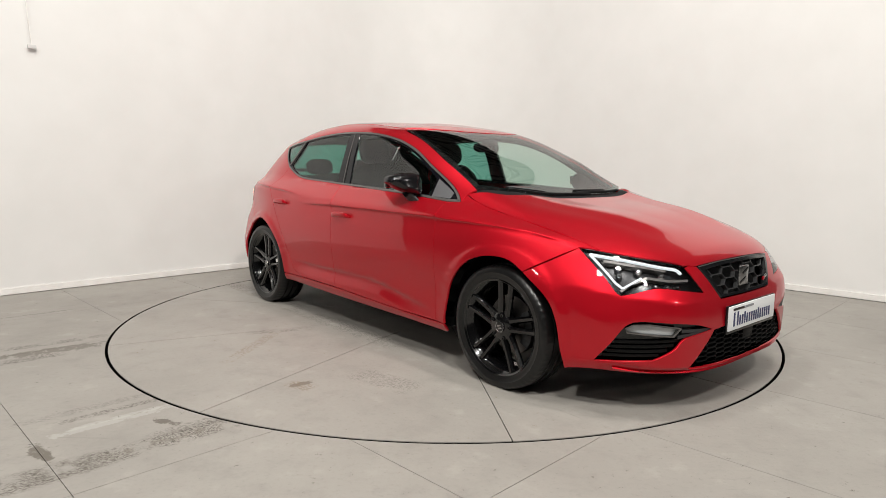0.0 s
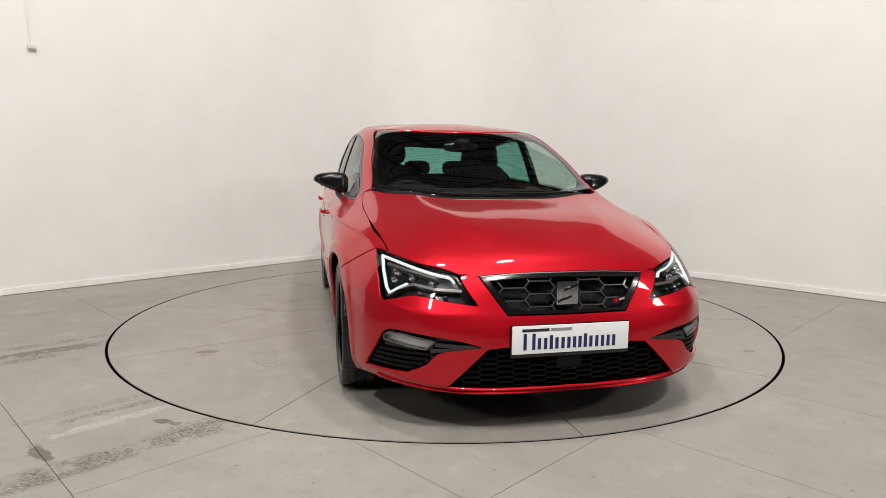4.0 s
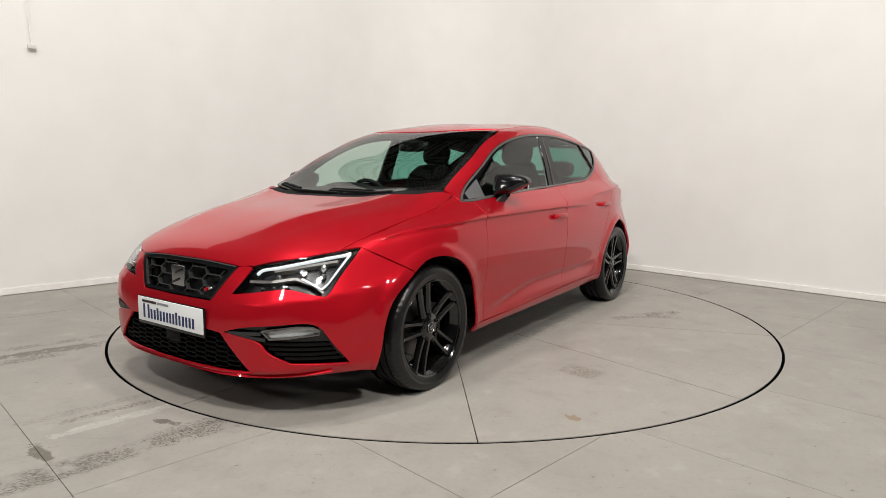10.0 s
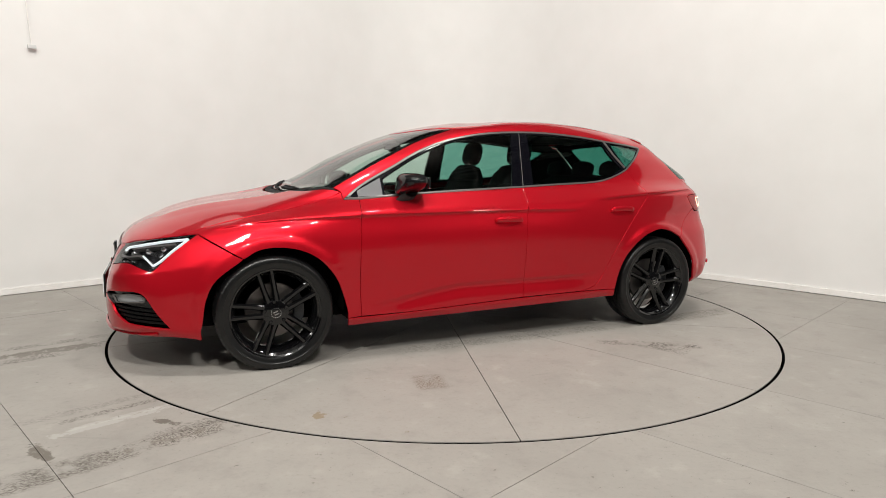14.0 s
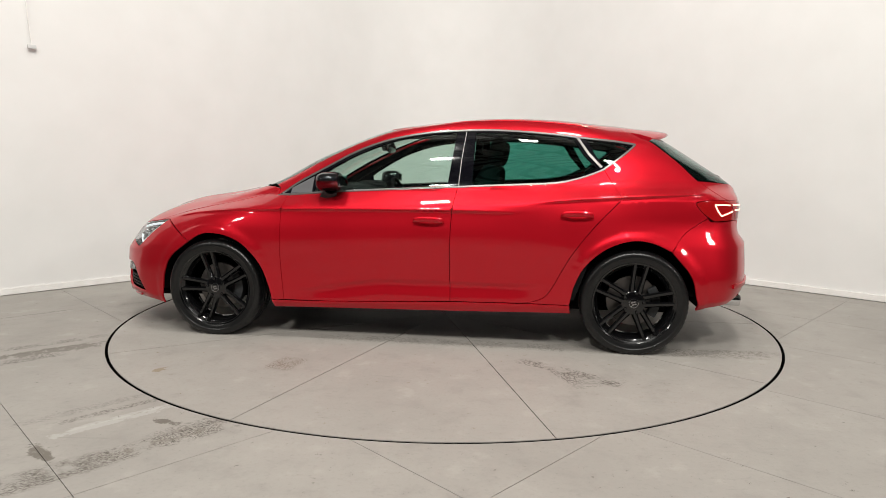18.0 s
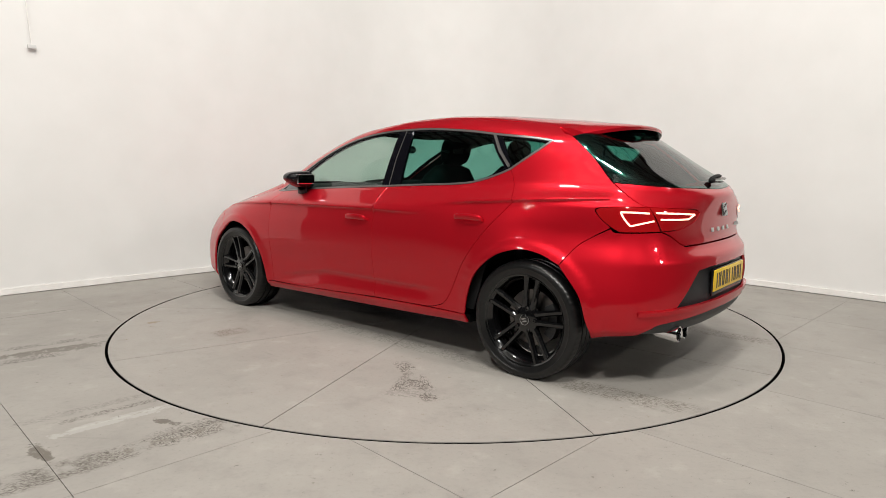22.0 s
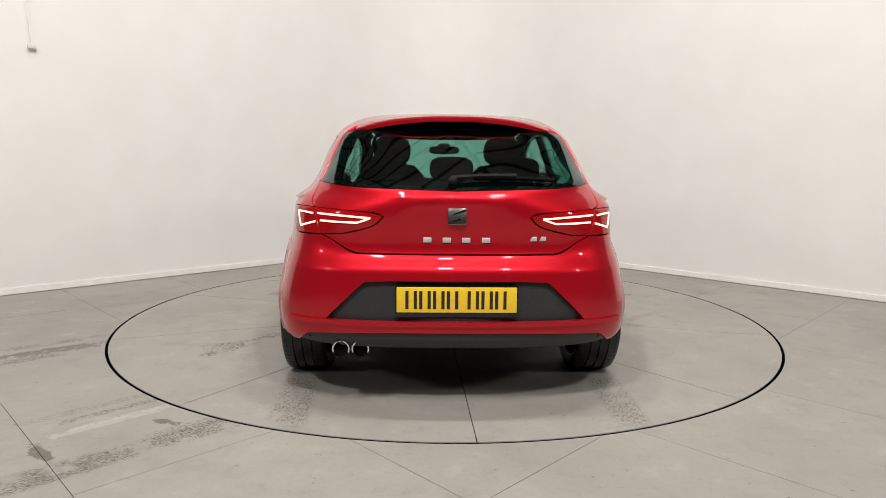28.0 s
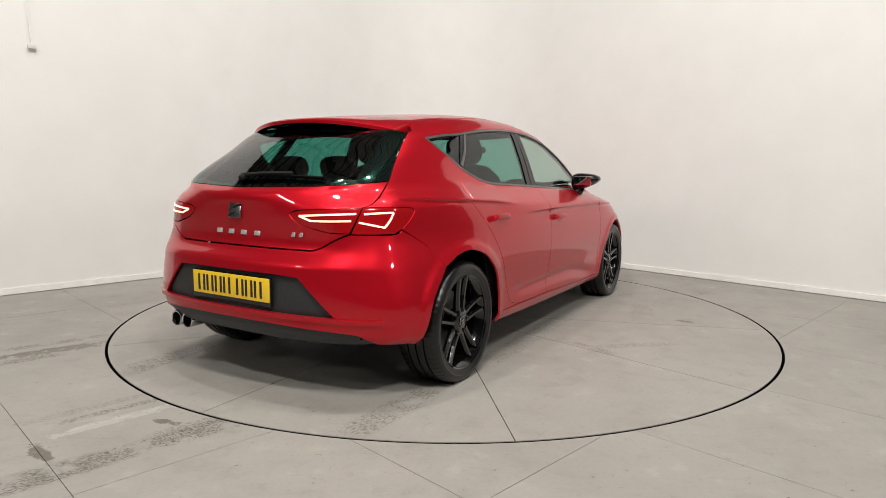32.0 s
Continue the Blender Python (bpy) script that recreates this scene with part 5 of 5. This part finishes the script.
def build_wheel(x, side, phase):
    base = pose(x, side * (0.772 if x > 0 else 0.760), HUB, 0, 0, 0 if side > 0 else 180)
    barrel = lathe([(.232, -.095), (.224, -.06), (.205, -.02), (.206, .05), (.228, .082), (.243, .094), (.247, .099), (.244, .104), (.236, .098)], 72)
    wheel = part("wheel", barrel, M_RIM, car, "gloss black alloy wheel", place=base)
    # tyre: shoulder blocks and three grooves
    prof = [(.233, -.095), (.262, -.108), (.292, -.111), (.306, -.104), (.3135, -.088), (.3155, -.060), (.3155, -.052), (.309, -.050), (.309, -.042), (.316, -.040), (.316, -.006), (.309, -.004), (.309, .004),
            (.316, .006), (.316, .040), (.309, .042), (.309, .050), (.3155, .052), (.3155, .060), (.3135, .088), (.306, .104), (.292, .111), (.276, .1115), (.274, .1095), (.262, .108), (.248, .104), (.233, .096)]
    bm = lathe(prof, 192)
    n = 192
    for i, v in enumerate(bm.verts):
        row, col = divmod(i, n)
        if row in (3, 4, 5, 18, 19, 20) and col % 3 == 0:
            s = 0.991
            v.co.x, v.co.z = v.co.x * s, v.co.z * s
        v.co.z = max(v.co.z, -HUB + 0.001)
    part("tyre", bm, M_TYRE, wheel, "low-profile black tyre")
    # five pairs of straight spokes
    for k in range(5):
        turn = Matrix.Rotation(2 * math.pi * k / 5 + phase, 4, "Y")
        for off in (-1, 1):
            bm = bmesh.new()
            rows = []
            for f in np.linspace(0, 1, 7):
                r = 0.034 + 0.203 * f
                gap = off * (0.0185 + 0.0175 * f ** 0.8)
                w = 0.0142 + 0.002 * abs(1 - 2 * f) + (0.004 * (1 - f) ** 3)
                y = 0.080 - 0.006 * math.sin(math.pi * f) + 0.010 * f
                d = 0.030 - 0.008 * f
                sec = [(-w, -d), (-w, -0.012), (-w * 0.45, 0.0), (w * 0.45, 0.0), (w, -0.012), (w, -d)]
                rows.append([bm.verts.new(turn @ Vector((r, y + b, gap + a))) for a, b in sec])
            for p, q in zip(rows, rows[1:]):
                for j in range(6):
                    bm.faces.new((p[j], p[(j + 1) % 6], q[(j + 1) % 6], q[j]))
            bm.faces.new(rows[0][::-1])
            bm.faces.new(rows[-1])
            bmesh.ops.recalc_face_normals(bm, faces=bm.faces)
            part("spoke", bm, M_RIM, wheel, smooth=False)
        bolt = lathe([(.0005, .083), (.0045, .083), (.0055, .0875), (.0085, .0875), (.0105, .084), (.0110, .060)], 14)
        at = Matrix.Rotation(2 * math.pi * k / 5 + phase - 0.1, 4, "Y") @ Vector((0.060, 0, 0))
        bmesh.ops.translate(bolt, verts=bolt.verts, vec=at)
        part("bolt", bolt, M_RIM, wheel, "dark steel wheel bolt")
    part("hub", lathe([(.0005, .081), (.062, .081), (.070, .076), (.076, .040)], 40), M_RIM, wheel)
    part("hub_cap", lathe([(.0005, .087), (.022, .087), (.0265, .086), (.028, .070)], 32), M_RIM, wheel, "black centre cap")
    part("cap_ring", lathe([(.0245, .0872), (.0255, .0885), (.0275, .0880), (.0285, .0850)], 32), M_SILVER, wheel, "thin silver ring")
    mark = bmesh.new()
    for off in (-0.0062, 0.0062):
        add_box(mark, (0.026, 0.003, 0.0085), Vector((off * 0.5, 0.0880, off)), 0.001, Matrix.Rotation(0.35, 4, "Y"))
    part("cap_mark", mark, M_SILVER, wheel, "silver emblem")
    part("brake_disc", lathe([(.05, .0), (.150, .0), (.152, -.004), (.152, -.022), (.05, -.022)], 48), M_DISC, wheel, "steel brake disc")
    cal = bmesh.new()
    for a in np.linspace(-0.5, 0.5, 5):
        add_box(cal, (0.055, 0.06, 0.045), Vector((-0.135 * math.cos(a), 0.0, 0.135 * math.sin(a))), 0.006, Matrix.Rotation(a, 4, "Y"))
    part("brake_caliper", cal, M_GREY, wheel, "dark brake caliper")
    return wheel


for x in (1.386, -1.25):
    for side in (1, -1):
        build_wheel(x, side, {(1.386, 1): -0.08, (-1.25, 1): 3.30, (1.386, -1): 0.83, (-1.25, -1): 0.9}[(x, side)])

# ---- cabin ----
pair("door_trim", patch("S", loop([(.93, .30), (-.9, .30)], [(-.9, .30), (-1.10, .90)], [(-1.10, .90), (-1.02, 1.03)], [(-1.02, 1.03), (-.747, .99), (-.184, .960), (.294, .938), (.93, .90)], [(.93, .90), (.93, .30)]), step=0.08, lift=-0.055, depth=0.01), M_TRIM, car, "dark door trim")
pair("pillar_lining", patch("S", loop(ws_side, ditch_side, [ditch_side[-1], gate_side[0]], gate_side[:4], [gate_side[3], (-1.2, .95), (-1.10, 1.02), (-1.05, 1.08)], DLO_BACK, DLO_TOP,
                                   [(.981, .912), ws_side[0]]), step=0.05, lift=-0.022, depth=0.004), M_TRIM, car, "dark pillar lining")
put("roof_lining", patch("T", both_top(loop([(.36, 0), (.35, .2), (.29, .4), (.18, .52)], [(.18, .52), (-.2, .54), (-.6, .54), (-1.0, .515), (-1.24, .47)], [(-1.24, .47), (-1.40, .3), (-1.45, 0)])), step=0.08, lift=-0.03, depth=0.004), M_TRIM, car, "dark roof lining")
part("tailgate_lining", box((0.03, 0.84, 0.26), (-1.78, 0, 0.84), 0.02, Matrix.Rotation(0.25, 4, "Y")), M_TRIM, car)
part("parcel_shelf", box((0.52, 1.15, 0.03), (-1.46, 0, 0.945), 0.01), M_TRIM, car, "dark parcel shelf")
dash = part("dashboard", blob((0.62, 1.36, 0.34), (0.84, 0, 0.80), 4.0, 28), M_TRIM, car, "dark dashboard")
part("instrument_hood", blob((0.22, 0.38, 0.12), (0.66, -0.37, 0.93), 3.0), M_TRIM, dash)
part("dashboard_top", box((0.36, 1.2, 0.02), (1.02, 0, 0.93), 0.008), M_TRIM, dash)
ring = bmesh.new()
rows = []
for k in range(40):
    w = 2 * math.pi * k / 40
    c = Vector((0, 0.182 * math.cos(w), 0.182 * math.sin(w) * (0.9 if math.sin(w) < -0.6 else 1)))
    rows.append([ring.verts.new(c + Vector((0.014 * math.sin(u), 0.014 * math.cos(u) * math.cos(w), 0.014 * math.cos(u) * math.sin(w)))) for u in np.linspace(0, 2 * math.pi, 8, endpoint=False)])
for i in range(40):
    p, q = rows[i], rows[(i + 1) % 40]
    for j in range(8):
        ring.faces.new((p[j], p[(j + 1) % 8], q[(j + 1) % 8], q[j]))
wheel = part("steering_wheel", ring, M_TRIM, car, "dark steering wheel", place=pose(0.40, -0.37, 0.835, 0, 24, 0))
part("boss", blob((0.06, 0.14, 0.12), (0.02, 0, 0)), M_TRIM, wheel)
for a in (0.0, math.pi, -math.pi / 2):
    part("spoke", box((0.015, 0.12, 0.03), (0.01, 0.11 * math.cos(a), 0.11 * math.sin(a)), 0.004, Matrix.Rotation(a, 4, "X")), M_TRIM, wheel)
for y in (0.37, -0.37):
    seat = part("front_seat", blob((0.52, 0.50, 0.20), (0.05, y, 0.46), 4.0), M_TRIM, car, "dark cloth front seat")
    part("seat_back", blob((0.17, 0.50, 0.66), (0, 0, 0), 3.4), M_TRIM, seat, place=pose(-0.275, y, 0.80, 0, -17, 0))
    part("head_restraint", blob((0.10, 0.25, 0.19), (0, 0, 0), 3.0), M_TRIM, seat, place=pose(-0.395, y, 1.205, 0, -12, 0))
    for s in (-0.05, 0.05):
        part("post", lathe([(.006, -.06), (.006, .06)], 8, "Z"), M_SATIN, seat, place=pose(-0.375, y + s, 1.10, 0, -12, 0))
bench = part("rear_seat", blob((0.50, 1.25, 0.22), (-0.80, 0, 0.47), 4.0), M_TRIM, car, "dark cloth rear bench")
part("seat_back", blob((0.17, 1.26, 0.62), (0, 0, 0), 4.0), M_TRIM, bench, place=pose(-1.10, 0, 0.74, 0, -20, 0))
for y in (0.36, 0.0, -0.36):
    part("head_restraint", blob((0.09, 0.24, 0.13), (0, 0, 0), 3.2), M_TRIM, bench, place=pose(-1.215, y, 1.09, 0, -14, 0))
mirror = part("rear_view_mirror", blob((0.03, 0.24, 0.065), (0.41, 0, 1.232), 3.6), M_BLACK, car, "dark rear-view mirror")
part("stem", box((0.05, 0.03, 0.06), (0.455, 0, 1.245), 0.01), M_TRIM, mirror)
part("sensor_box", blob((0.10, 0.10, 0.05), (0.44, 0, 1.262), 3.0), M_TRIM, mirror)


def motions():
    spin = [(t, pose(0, 0, 0, 0, 0, a)) for t, a in TURN]
    walk(car, [(t, m @ pose(0, 0.006, 0)) for t, m in spin])
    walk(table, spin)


motions()
